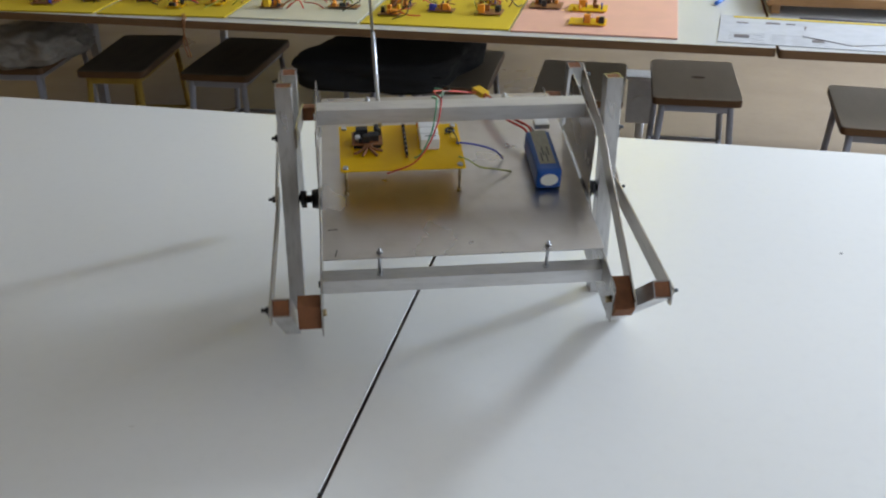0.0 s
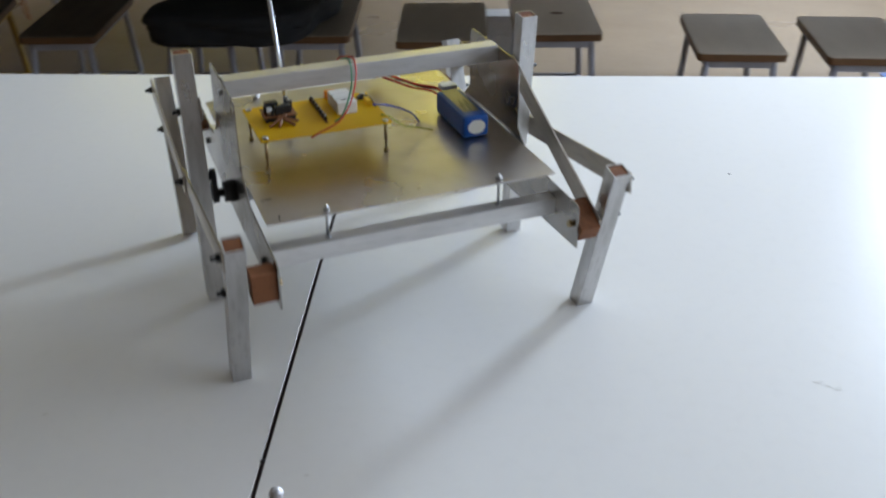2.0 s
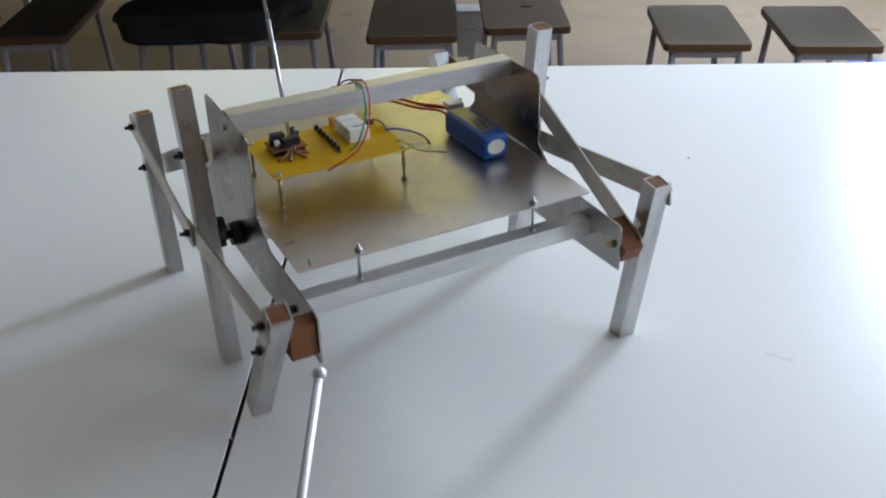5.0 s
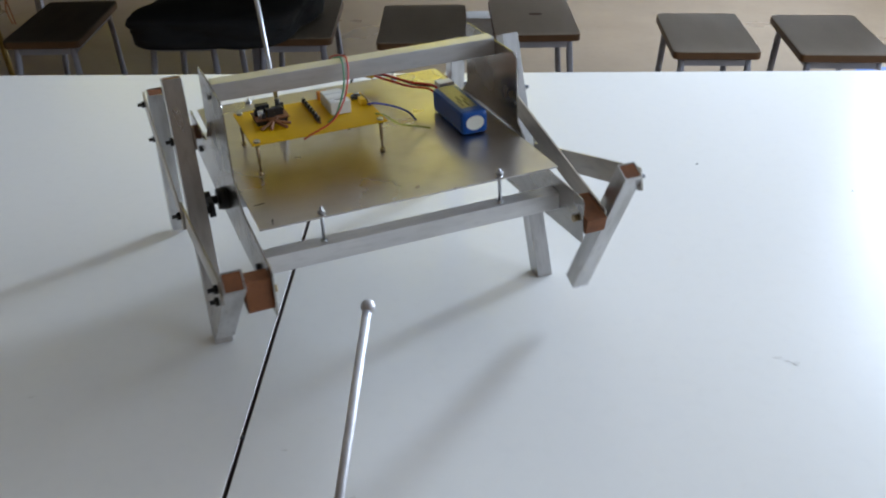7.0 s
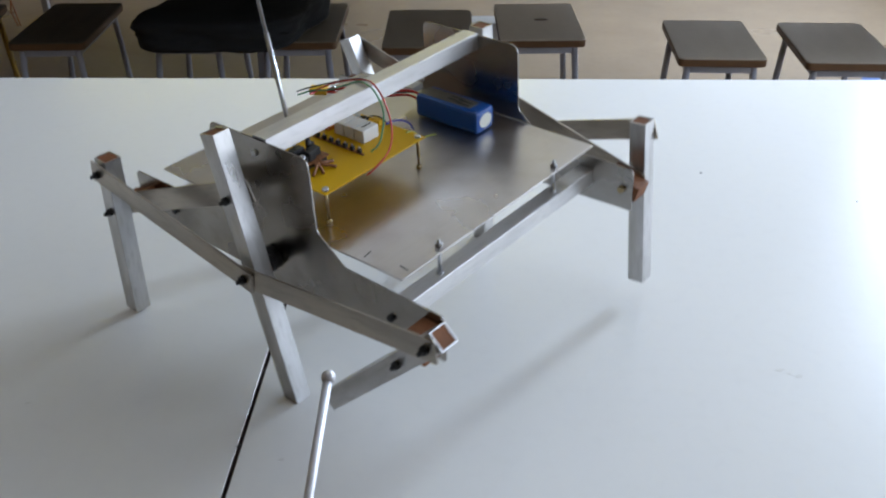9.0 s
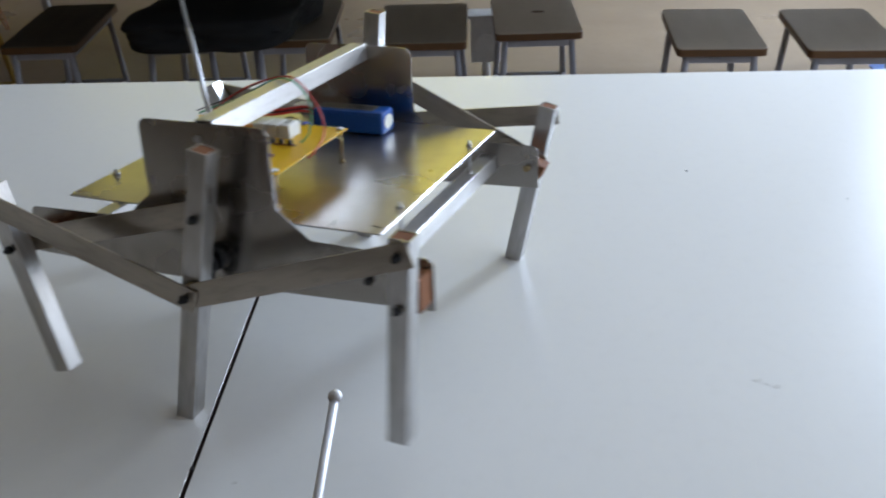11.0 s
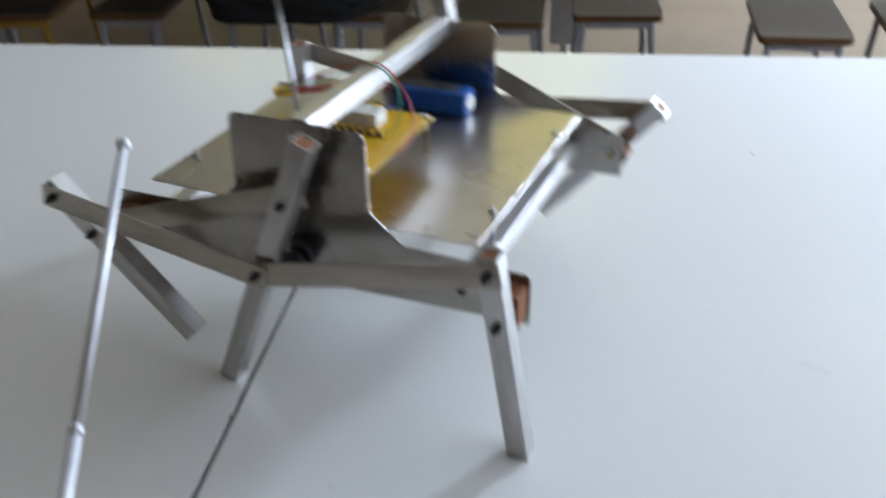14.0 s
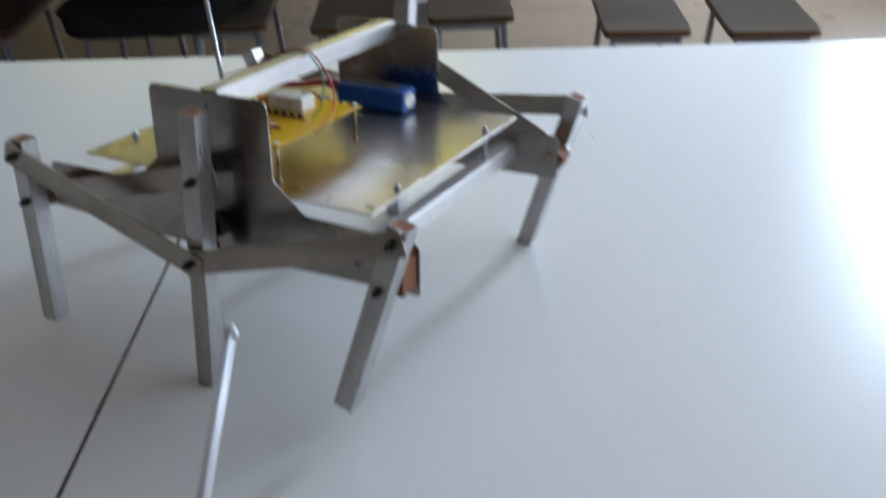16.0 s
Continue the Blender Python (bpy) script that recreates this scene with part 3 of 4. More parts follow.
def room():
    structure("floor", box(B(), ((X0 + X1) / 2, (Y0 + Y1) / 2, FLOOR_Z - 0.05), (X1 - X0 + 0.4, Y1 - Y0 + 0.4, 0.1)), FLOOR,
              "worn beige linoleum classroom floor", "floor")
    structure("ceiling", box(B(), ((X0 + X1) / 2, (Y0 + Y1) / 2, TOP_Z + 0.05), (X1 - X0 + 0.4, Y1 - Y0 + 0.4, 0.1)), CEILING,
              "plain white classroom ceiling", "ceiling")
    h, zc = TOP_Z - FLOOR_Z, (TOP_Z + FLOOR_Z) / 2
    # far wall with two windows
    bm, x = B(), X0
    for k, (a, b, z1) in enumerate(FAR_WINDOWS):
        box(bm, ((x + a) / 2, Y1 + 0.1, zc), (a - x, 0.2, h))
        box(bm, ((a + b) / 2, Y1 + 0.1, (FLOOR_Z + FAR_Z0) / 2), (b - a, 0.2, FAR_Z0 - FLOOR_Z))
        box(bm, ((a + b) / 2, Y1 + 0.1, (TOP_Z + z1) / 2), (b - a, 0.2, TOP_Z - z1))
        x = b
        far = thing("window_%d" % (k + 2), "far classroom window with grey metal frame behind a curtain", "window", kind="structure")
        for c, d, e, f in ((a, b, FAR_Z0, FAR_Z0 + 0.04), (a, b, z1 - 0.04, z1), (a, a + 0.04, FAR_Z0 + 0.04, z1 - 0.04), (b - 0.04, b, FAR_Z0 + 0.04, z1 - 0.04), ((a + b) / 2 - 0.02, (a + b) / 2 + 0.02, FAR_Z0 + 0.04, z1 - 0.04)):
            part("window_frame", box(B(), ((c + d) / 2, Y1 + 0.12, (e + f) / 2), (d - c, 0.04, f - e), 0.003), FRAME, far)
    box(bm, ((x + X1) / 2, Y1 + 0.1, zc), (X1 - x, 0.2, h))
    structure("wall_far", bm, GREY_PAINT, "plain grey painted wall with two windows", "wall")
    structure("wall_left", box(B(), (X0 - 0.1, (Y0 + Y1) / 2, zc), (0.2, Y1 - Y0 + 0.4, h)), OCHRE_PANEL, "plain ochre panelled wall", "wall")
    # long window in the side wall
    lo, hi, lo2, hi2, zb, zt = -2.58, 2.48, 2.70, 3.90, 0.03, 2.15
    bm = B()
    for (ya, yb, za, zc2) in ((Y0, lo, FLOOR_Z, TOP_Z), (hi, lo2, FLOOR_Z, TOP_Z), (hi2, Y1, FLOOR_Z, TOP_Z), (lo, hi, FLOOR_Z, zb), (lo, hi, zt, TOP_Z),
                              (lo2, hi2, FLOOR_Z, zb), (lo2, hi2, zt, TOP_Z)):
        box(bm, (X1 + 0.1, (ya + yb) / 2, (za + zc2) / 2), (0.2, yb - ya, zc2 - za))
    structure("wall_window_side", bm, PAINT, "off-white painted wall with a long and a short window opening", "wall")
    structure("wall_near", box(B(), ((X0 + X1) / 2, Y0 - 0.1, zc), (X1 - X0, 0.2, h)), PANEL, "plain brown panelled wall", "wall")
    win = thing("window_1", "long classroom window with grey metal frame", "window", kind="structure")

    def bar(a, b, z0, z1):
        part("window_frame", box(B(), (X1 + 0.12, (a + b) / 2, (z0 + z1) / 2), (0.05, b - a, z1 - z0), 0.004), FRAME, win)
    bar(lo, hi, zb, zb + 0.05)
    bar(lo, hi, zt - 0.05, zt)
    for k in range(6):
        p = min(max(lo + k * (hi - lo) / 5, lo + 0.025), hi - 0.025)
        bar(p - 0.025, p + 0.025, zb + 0.05, zt - 0.05)
    win = thing("window_4", "clear corner window with grey metal frame", "window", kind="structure")
    bar(lo2, hi2, zb, zb + 0.05)
    bar(lo2, hi2, zt - 0.05, zt)
    for p in (lo2 + 0.025, hi2 - 0.025):
        bar(p - 0.025, p + 0.025, zb + 0.05, zt - 0.05)


room()

def yellow_curtain(x0, x1, z0, z1):
    """A drawn curtain in soft folds on a rail."""
    t = thing("curtain", "drawn yellow cloth curtain glowing with daylight from behind", "curtain", "curtains on the far wall", m=pose((x0 + x1) / 2, Y1 - 0.06, 0))
    w, n = x1 - x0, 90
    wave = [(-w / 2 + w * k / n, 0.022 * math.sin(k * 0.62) + 0.008 * math.sin(k * 0.23 + 1)) for k in range(n + 1)]
    out = wave + [(x, y + 0.002) for x, y in reversed(wave)]
    part("cloth", prism(B(), out, "z", z0, z1), CURTAIN, t)
    part("rail", rod(B(), (-w / 2 - 0.06, 0, z1 + 0.012), (w / 2 + 0.06, 0, z1 + 0.012), 0.011, seg=10), FRAME, t)
    for e in (-1, 1):
        part("bracket", box(B(), (e * (w / 2 + 0.04), 0.033, z1 + 0.012), (0.016, 0.054, 0.02), 0.002), FRAME, t)


for x0, x1, z1 in FAR_WINDOWS:
    yellow_curtain(x0 - 0.04, x1 + 0.04, FAR_Z0 - 0.06, z1 + 0.04)


# ---------------------------------------------------------------- tables
def table(name, x0, x1, y0, y1, label, edge, leg_at, top=LAMINATE):
    """A table top of white laminate with an edge band, on a steel frame."""
    t = thing(name, label, "table")
    out = rounded([(x0, y0), (x1, y0), (x1, y1), (x0, y1)], [0.012] * 4, 4)
    part("tabletop", prism(B(), out, "z", -0.027, 0.0, 0.0004), top, t)
    rim = rounded([(x0 - 0.001, y0 - 0.001), (x1 + 0.001, y0 - 0.001), (x1 + 0.001, y1 + 0.001), (x0 - 0.001, y1 + 0.001)], [0.012] * 4, 4)
    part("edge_band", prism(B(), rim, "z", -0.0262, -0.0004), edge, t, "thin edge band round the table top")
    for x, y in leg_at:
        part("leg", box(B(), (x, y, (FLOOR_Z - 0.0275) / 2), (0.035, 0.035, -FLOOR_Z - 0.0275), 0.004), STOOL_LEG, t)
    return t


table("work_table", -1.86, -0.0028, -1.75, 0.0, "white laminate work table pushed against a second one", EDGE_DARK,
      [(-1.75, -1.65), (-0.1, -1.65), (-1.75, -0.1), (-0.1, -0.1)])
table("work_table", 0.0028, 1.86, -1.75, 0.0, "white laminate work table the robot walks on", EDGE_DARK,
      [(1.75, -1.65), (0.1, -1.65), (1.75, -0.1), (0.1, -0.1)])
# Unseen rear depths are set to darken the floor left and brighten it right.
table("display_table", -2.2, 0.708, 0.850, 3.2, "white laminate display table, colour dimmed, with brown edge, covered in boards", EDGE_WOOD,
      [(-2.1, 3.1), (-0.62, 3.1), (-2.1, 1.75), (-0.62, 1.75)], LAMINATE_DIMMED)
table("display_table", 0.717, 2.6, 0.836, 2.1, "white laminate display table, colour dimmed, with brown edge beside its neighbour", EDGE_WOOD,
      [(2.44, 2.0), (2.56, 2.0), (2.44, 1.1), (2.56, 1.1)], LAMINATE_DIMMED)

def speck(x, y, r, mat=CHIP, squash=1.0):
    ob = tagged(new("speck", mesh_of("speck", ball(B(), (0, 0, 0), r, 8, (1, squash, 0.25)), mat)), "tiny dark crumb lying on the white table", "crumb", "crumbs on the table")
    ob.location = (x, y, r * 0.2)


speck(0.705, -0.518, 0.0026)
speck(0.0, -1.307, 0.0036)
speck(0.957, -0.635, 0.0016)
rnd_mark = random.Random(21)


def scuff(x, y, w, d, turn, n=9):
    """A faint flat scuff with a ragged outline on the table top."""
    out = []
    for k in range(n * 2):
        a = math.pi * k / n
        r = rnd_mark.uniform(0.55, 1.0)
        out.append((w / 2 * r * math.cos(a), d / 2 * r * math.sin(a)))
    ob = tagged(new("scuff_mark", mesh_of("scuff_mark", prism(B(), out, "z", 0.0, 0.0003), STAIN)), "faint grey scuff mark on the white table top", "scuff mark", "scuff marks on the table")
    ob.matrix_basis = pose(x, y, 0.00015, 0, 0, turn)


for x, y, w, d, turn in ((-0.290, -1.230, 0.012, 0.005, 20), (0.689, -1.139, 0.016, 0.007, 10), (0.711, -1.152, 0.012, 0.009, 40), (0.700, -1.147, 0.008, 0.004, 0),
                         (0.055, -1.329, 0.009, 0.004, 15), (0.920, -1.332, 0.012, 0.006, 60),
                         (0.145, -1.408, 0.009, 0.004, 20)):
    scuff(x, y, w, d, turn)


# ---------------------------------------------------------------- the robot
# body space: x across, y to the rear, z up from the base plate
W = 0.20                      # side plates
CRANK_Y, CRANK_Z, CRANK_R = 0.0, -0.0527, 0.0265
PIVOT_Y, PIVOT_Z = 0.2634, -0.0536
LEVER, CONROD, ROCKER, UPPER = 0.0634, 0.2865, 0.2884, 0.0993
FOOT, MID_FOOT, MID_TOP, LEG_TOP = 0.1731, 0.1878, 0.1811, 0.0818
TUBE, X_LEG, X_MID = 0.0245, 0.2500, 0.2455

robot = thing("walking_robot", "six-legged aluminium walking robot with yellow circuit board and blue battery", "robot")
movers = []


def robot_body():
    # base plate
    out = rounded([(-0.1965, -0.2165), (0.1965, -0.2165), (0.1965, 0.2165), (-0.1965, 0.2165)], [0.003] * 4, 3)
    part("base_plate", prism(B(), out, "z", -0.002, 0.0, 0.0004), SHEET, robot, "brushed aluminium base plate with smudges")
    # side plates with a raised ear and two wings
    for s in (-1, 1):
        top, lowz, tip = 0.1120, -0.0870, 0.2795
        side = [(-tip, lowz + 0.003), (-tip, -0.021), (-0.128, -0.0178), (-0.0875, 0.0172), (-0.0865, top), (0.0865, top), (0.0875, 0.0172), (0.128, -0.0178), (tip, -0.021), (tip, lowz + 0.003), (0.075, lowz - 0.003), (-0.075, lowz - 0.003)]
        side = rounded(side, [0.003, 0.009, 0.004, 0.005, 0.013, 0.013, 0.005, 0.004, 0.009, 0.003, 0.02, 0.02])
        part("side_plate", prism(B(), side, "x", s * W - 0.001, s * W + 0.001, 0.0003), SIDE_SHADED, robot, "bent-cut aluminium side plate, colour darkened as if shaded, with dark smudges")
        bm = B()
        rod(bm, (s * (W + 0.001), CRANK_Y, CRANK_Z), (s * (W + 0.014), CRANK_Y, CRANK_Z), 0.0165, 0.0145, 18)
        rod(bm, (s * (W + 0.014), CRANK_Y, CRANK_Z), (s * (W + 0.024), CRANK_Y, CRANK_Z), 0.006, seg=12)
        part("motor_hub", bm, BLACK_STEEL, robot, "black motor shaft hub")
        bm = B()
        rod(bm, (s * (W - 0.002), CRANK_Y, CRANK_Z), (s * (W - 0.055), CRANK_Y, CRANK_Z), 0.018, seg=18)
        rod(bm, (s * (W - 0.055), CRANK_Y, CRANK_Z), (s * (W - 0.095), CRANK_Y, CRANK_Z), 0.0135, seg=18)
        part("gear_motor", bm, STEEL, robot)
        for e in (-1, 1):
            # wooden spacer between the wing and the leg
            y = e * PIVOT_Y
            if e == s:
                part("wood_spacer", box(B(), (s * (W + 0.0170), y, PIVOT_Z + 0.002), (0.031, 0.026, 0.040), 0.0012), PLUG, robot, "brown wooden spacer block")
            bm = B()
            rod(bm, (s * (W - 0.006), y, PIVOT_Z), (s * (W - 0.001), y, PIVOT_Z), 0.0052, seg=6)
            part("pivot_nut", bm, BRASS, robot)
            bm = B()
            rod(bm, (s * (W + 0.001), e * 0.200, -0.0575), (s * (W + 0.005), e * 0.200, -0.0575), 0.0048, seg=10)
            part("screw_head", bm, BLACK_STEEL, robot)
        bm = B()
        rod(bm, (s * (W + 0.001), 0.005, 0.093), (s * (W + 0.0038), 0.005, 0.093), 0.0045, seg=10)
        part("screw_head", bm, STEEL, robot)
    # cross bars: two below the plate, one between the ears
    for y in (-0.2045, 0.2045):
        m = pose(0, y, -0.0505)
        part("cross_bar", square_tube(B(), "x", 0.0235, 0.0235, -W + 0.0012, W - 0.0012), CROSS, robot, "square aluminium tube under the plate", m)
        for x in (-0.1185, 0.1180):
            bm = B()
            rod(bm, (x, y, -0.042), (x, y, 0.0085), 0.0021, seg=10)
            rod(bm, (x, y, 0.0002), (x, y, 0.0042), 0.0048, seg=6)
            rod(bm, (x, y, -0.0397), (x, y, -0.0365), 0.0048, seg=6)
            part("stud_bolt", bm, STEEL, robot, "zinc stud bolt with nuts")
    part("top_bar", square_tube(B(), "x", 0.0245, 0.0245, -W + 0.0012, W - 0.0012), CROSS, robot, "square aluminium tube joining the raised ears", pose(0, -0.004, 0.1030))
    # short felt pen marks on the plate
    for x, y, a in ((-0.182, -0.150, 8), (-0.178, -0.203, 80)):
        part("pen_mark", box(B(), (0, 0, 0), (0.014, 0.0016, 0.0004), 0.0), CHIP, robot, "", pose(x, y, 0.0002, 0, 0, a))
    # aerial, two sections
    a, top = Vector((-0.102, 0.045, 0.0)), Vector((-0.118, 0.071, 0.3))
    d = (top - a).normalized()
    bm = B()
    rod(bm, a, a + d * 0.20, 0.0030, seg=12)
    rod(bm, a + d * 0.20, a + d * 0.42, 0.0022, seg=12)
    rod(bm, a, a + d * 0.012, 0.0055, seg=12)
    rod(bm, a + d * 0.42, a + d * 0.62, 0.0015, seg=10)
    part("aerial", bm, STEEL, robot, "thin telescopic steel receiver aerial")


def circuit_board():
    x0, x1, y0, y1, z = -0.168, 0.016, -0.073, 0.051, 0.046
    out = rounded([(x0, y0), (x1, y0), (x1, y1), (x0, y1)], [0.002] * 4, 2)
    b = part("circuit_board", prism(B(), out, "z", z - 0.0016, z, 0.0003), BOARD, robot, "yellow translucent circuit board on spacers")
    for x in (x0 + 0.008, x1 - 0.008):
        for y in (y0 + 0.008, y1 - 0.008):
            bm = B()
            rod(bm, (x, y, 0.0), (x, y, z - 0.0016), 0.0017, seg=8)
            rod(bm, (x, y, 0.0), (x, y, 0.005), 0.0038, seg=6)
            rod(bm, (x, y, 0.018), (x, y, z - 0.0016), 0.0024, seg=8)
            rod(bm, (x, y, z - 0.006), (x, y, z - 0.0016), 0.0036, seg=6)
            part("spacer", bm, BRASS, b, "brass spacer")
            part("screw_head", rod(B(), (x, y, z), (x, y, z + 0.0028), 0.0042, seg=10), STEEL, b)
    # white relay pair on an orange base
    part("relay_base", box(B(), (-0.040, 0.0455, z + 0.006), (0.016, 0.008, 0.012), 0.001), ORANGE, b)
    for k in range(3):
        part("relay", box(B(), (-0.033, -0.0135 + k * 0.0185, z + 0.0090), (0.0285, 0.0168, 0.018), 0.0016), WHITE_PLASTIC, b, "white relay housing")
    part("relay_mark", box(B(), (-0.031, -0.012, z + 0.0182), (0.016, 0.0018, 0.0004)), CHIP, b, "", )
    # controller stack
    part("module_board", box(B(), (-0.126, 0.002, z + 0.008), (0.046, 0.036, 0.0016), 0.0004), COPPER, b, "brown controller board")
    part("module_socket", box(B(), (-0.126, 0.002, z + 0.0035), (0.042, 0.030, 0.0070), 0.0006), CHIP, b)
    rnd = random.Random(4)
    for k in range(9):
        x, y = -0.126 + rnd.uniform(-0.02, 0.02), 0.002 + rnd.uniform(-0.014, 0.014)
        h = rnd.uniform(0.004, 0.012)
        bm = box(B(), (x, y, z + 0.0088 + h / 2), (rnd.uniform(0.004, 0.010), rnd.uniform(0.004, 0.008), h), 0.0005)
        part("component", bm, CHIP, b)
    for x, y, h in ((-0.112, 0.012, 0.016), (-0.138, 0.010, 0.013)):
        part("capacitor", rod(B(), (x, y, z + 0.0088), (x, y, z + 0.0088 + h), 0.0035, seg=10), CHIP, b)
    for k, (ex, ey) in enumerate(((-0.146, -0.030), (-0.134, -0.036), (-0.112, -0.036), (-0.104, -0.022))):
        bm = sweep(B(), [(-0.134 + k * 0.005, -0.012, z + 0.008), (-0.130 + k * 0.003, -0.020, z + 0.006), (ex, ey, z + 0.0014)], 0.0022, 6, 5)
        part("lead", bm, COPPER, b, "brown component lead")
    for x, y, w, d, h in ((-0.134, 0.010, 0.018, 0.011, 0.013), (-0.116, -0.001, 0.014, 0.012, 0.010), (-0.128, -0.008, 0.010, 0.008, 0.012)):
        part("component", box(B(), (x, y, z + 0.0088 + h / 2), (w, d, h), 0.0008), CHIP, b)
    part("component", rod(B(), (-0.140, -0.007, z + 0.0088), (-0.140, -0.007, z + 0.019), 0.0038, seg=12), STEEL, b, "small metal can")
    # header pins in a row
    part("pin_strip", box(B(), (-0.069, 0.003, z + 0.0008), (0.0040, 0.090, 0.0016), 0.0003), COPPER, b, "brown solder strip")
    for k in range(7):
        y = 0.041 - k * 0.0126
        part("pin", box(B(), (-0.069, y, z + 0.0044), (0.0046, 0.0056, 0.0056), 0.0006), CHIP, b, "black pin block")
        part("pin_tip", rod(B(), (-0.069, y, z + 0.0072), (-0.069, y, z + 0.0098), 0.0009, seg=6), STEEL, b)
    ring = [(0.002 + 0.0055 * math.cos(2 * math.pi * k / 12), 0.026 + 0.0055 * math.sin(2 * math.pi * k / 12), z + 0.003) for k in range(13)]
    part("inductor", sweep(B(), ring, 0.0022, 8, 2), CHIP, b, "black ring inductor")
    part("terminal", box(B(), (0.006, 0.004, z + 0.004), (0.010, 0.016, 0.008), 0.0006), YELLOW_PLUG, b)
    return b


def battery():
    c, s = (0.1425, -0.016, 0.0185), (0.039, 0.113, 0.0335)
    b = part("battery", box(B(), c, s, 0.0060), BLUE, robot, "blue shrink-wrapped battery pack")
    out = [(0.1425 + 0.0135 * math.cos(a) * (1.0), 0.0185 + 0.0105 * math.sin(a)) for a in (2 * math.pi * k / 20 for k in range(20))]
    bm = B()
    lo = [bm.verts.new((x, -0.0725, z)) for x, z in out]
    hi = [bm.verts.new((x, -0.0729, z)) for x, z in out]
    bm.faces.new(hi)
    for i in range(20):
        bm.faces.new((lo[i], lo[(i + 1) % 20], hi[(i + 1) % 20], hi[i]))
    bmesh.ops.recalc_face_normals(bm, faces=bm.faces)
    part("end_label", bm, CREAM, b, "cream oval end label")
    part("top_label", box(B(), (0.1425, -0.008, 0.03545), (0.024, 0.092, 0.0005)), SILVER_LABEL, b, "printed silver label")
    for k, x in enumerate((0.1365, 0.1375, 0.1490, 0.1500)):
        part("print_bar", box(B(), (0.136 + 0.004 * k, -0.036 + 0.016 * (k % 2), 0.03582), (0.0022, 0.024, 0.0003)), CHIP, b)
    part("balance_plug", box(B(), (0.156, 0.074, 0.026), (0.024, 0.020, 0.009), 0.001), WHITE_PLASTIC, b, "white balance plug")


def wiring():
    z = 0.046
    def cable(name, pts, r, mat, label=""):
        part(name, sweep(B(), pts, r), mat, robot, label)
    cable("control_cable", [(-0.100, -0.076, z - 0.003), (-0.092, -0.082, z + 0.004), (-0.062, -0.080, z + 0.016), (-0.040, -0.066, z + 0.036), (-0.024, -0.040, 0.105), (-0.018, -0.018, 0.1185), (-0.016, 0.004, 0.1180), (-0.022, 0.040, 0.108), (-0.014, 0.085, 0.085), (0.012, 0.130, 0.058), (0.030, 0.160, 0.040), (0.050, 0.180, 0.026), (0.068, 0.186, 0.022)], 0.0012, RED, "thin red cable looped over the top bar")
    cable("control_cable", [(-0.058, -0.044, z + 0.001), (-0.048, -0.052, z + 0.014), (-0.034, -0.048, z + 0.046), (-0.027, -0.030, 0.112), (-0.024, -0.014, 0.1180), (-0.022, 0.004, 0.1175), (-0.026, 0.030, 0.106), (-0.006, 0.080, 0.080), (0.000, 0.120, 0.066), (-0.010, 0.140, 0.058)], 0.0012, GREEN, "thin green cable looped over the top bar")
    cable("control_cable", [(-0.014, 0.006, 0.1185), (-0.008, 0.050, 0.102), (0.010, 0.100, 0.078), (0.004, 0.140, 0.062), (-0.006, 0.146, 0.060)], 0.0010, BLACK_WIRE, "thin dark cable behind the top bar")
    for mat, dx, dz in ((RED, 0.0, 0.003), (BLACK_WIRE, 0.006, -0.001), (RED, -0.005, -0.002)):
        cable("battery_cable", [(0.136 + dx, 0.038, 0.024 + dz), (0.130 + dx, 0.056, 0.031 + dz), (0.108 + dx, 0.085, 0.030 + dz), (0.094 + dx, 0.118, 0.029 + dz), (0.086 + dx, 0.155, 0.025 + dz), (0.079 + dx * 0.5, 0.178, 0.0215 + dz * 0.5)], 0.0018, mat, "thick battery cable")
    part("battery_connector", box(B(), (0, 0, 0), (0.016, 0.026, 0.010), 0.001), YELLOW_PLUG, robot, "yellow battery connector", pose(0.073, 0.188, 0.0215, 0, 0, 32))
    cable("motor_cable", [(0.008, -0.010, z + 0.003), (0.022, -0.008, z + 0.001), (0.050, 0.002, 0.034), (0.074, 0.010, 0.018), (0.086, 0.013, 0.002)], 0.0015, BLUE_WIRE, "short blue cable with bare tip")
    cable("motor_cable", [(0.008, -0.046, z + 0.002), (0.022, -0.046, z - 0.004), (0.042, -0.040, 0.024), (0.070, -0.030, 0.012), (0.094, -0.022, 0.0015)], 0.0013, OLIVE, "short olive-green cable")
    cable("motor_cable", [(0.110, -0.02, -0.0525), (0.099, -0.055, -0.060), (0.080, -0.058, -0.068), (0.068, -0.058, -0.077), (0.058, -0.058, -0.066), (0.054, -0.055, -0.045), (0.052, -0.050, -0.022), (0.052, -0.050, -0.002)], 0.0012, OLIVE, "thin olive cable hanging below the plate")
    cable("board_lead", [(-0.006, 0.020, z + 0.001), (0.000, 0.010, z + 0.012), (0.008, 0.000, z + 0.010), (0.011, -0.012, z + 0.001)], 0.0009, BLACK_WIRE)


def bolt(bm, x, y, z, s, n=0.010, r=0.0048):
    """A black bolt end with a nut, pointing outwards from x."""
    rod(bm, (x, y, z), (x + s * n * 0.45, y, z), r * 1.15, seg=6)
    rod(bm, (x, y, z), (x + s * n, y, z), r * 0.55, seg=10)
    return bm


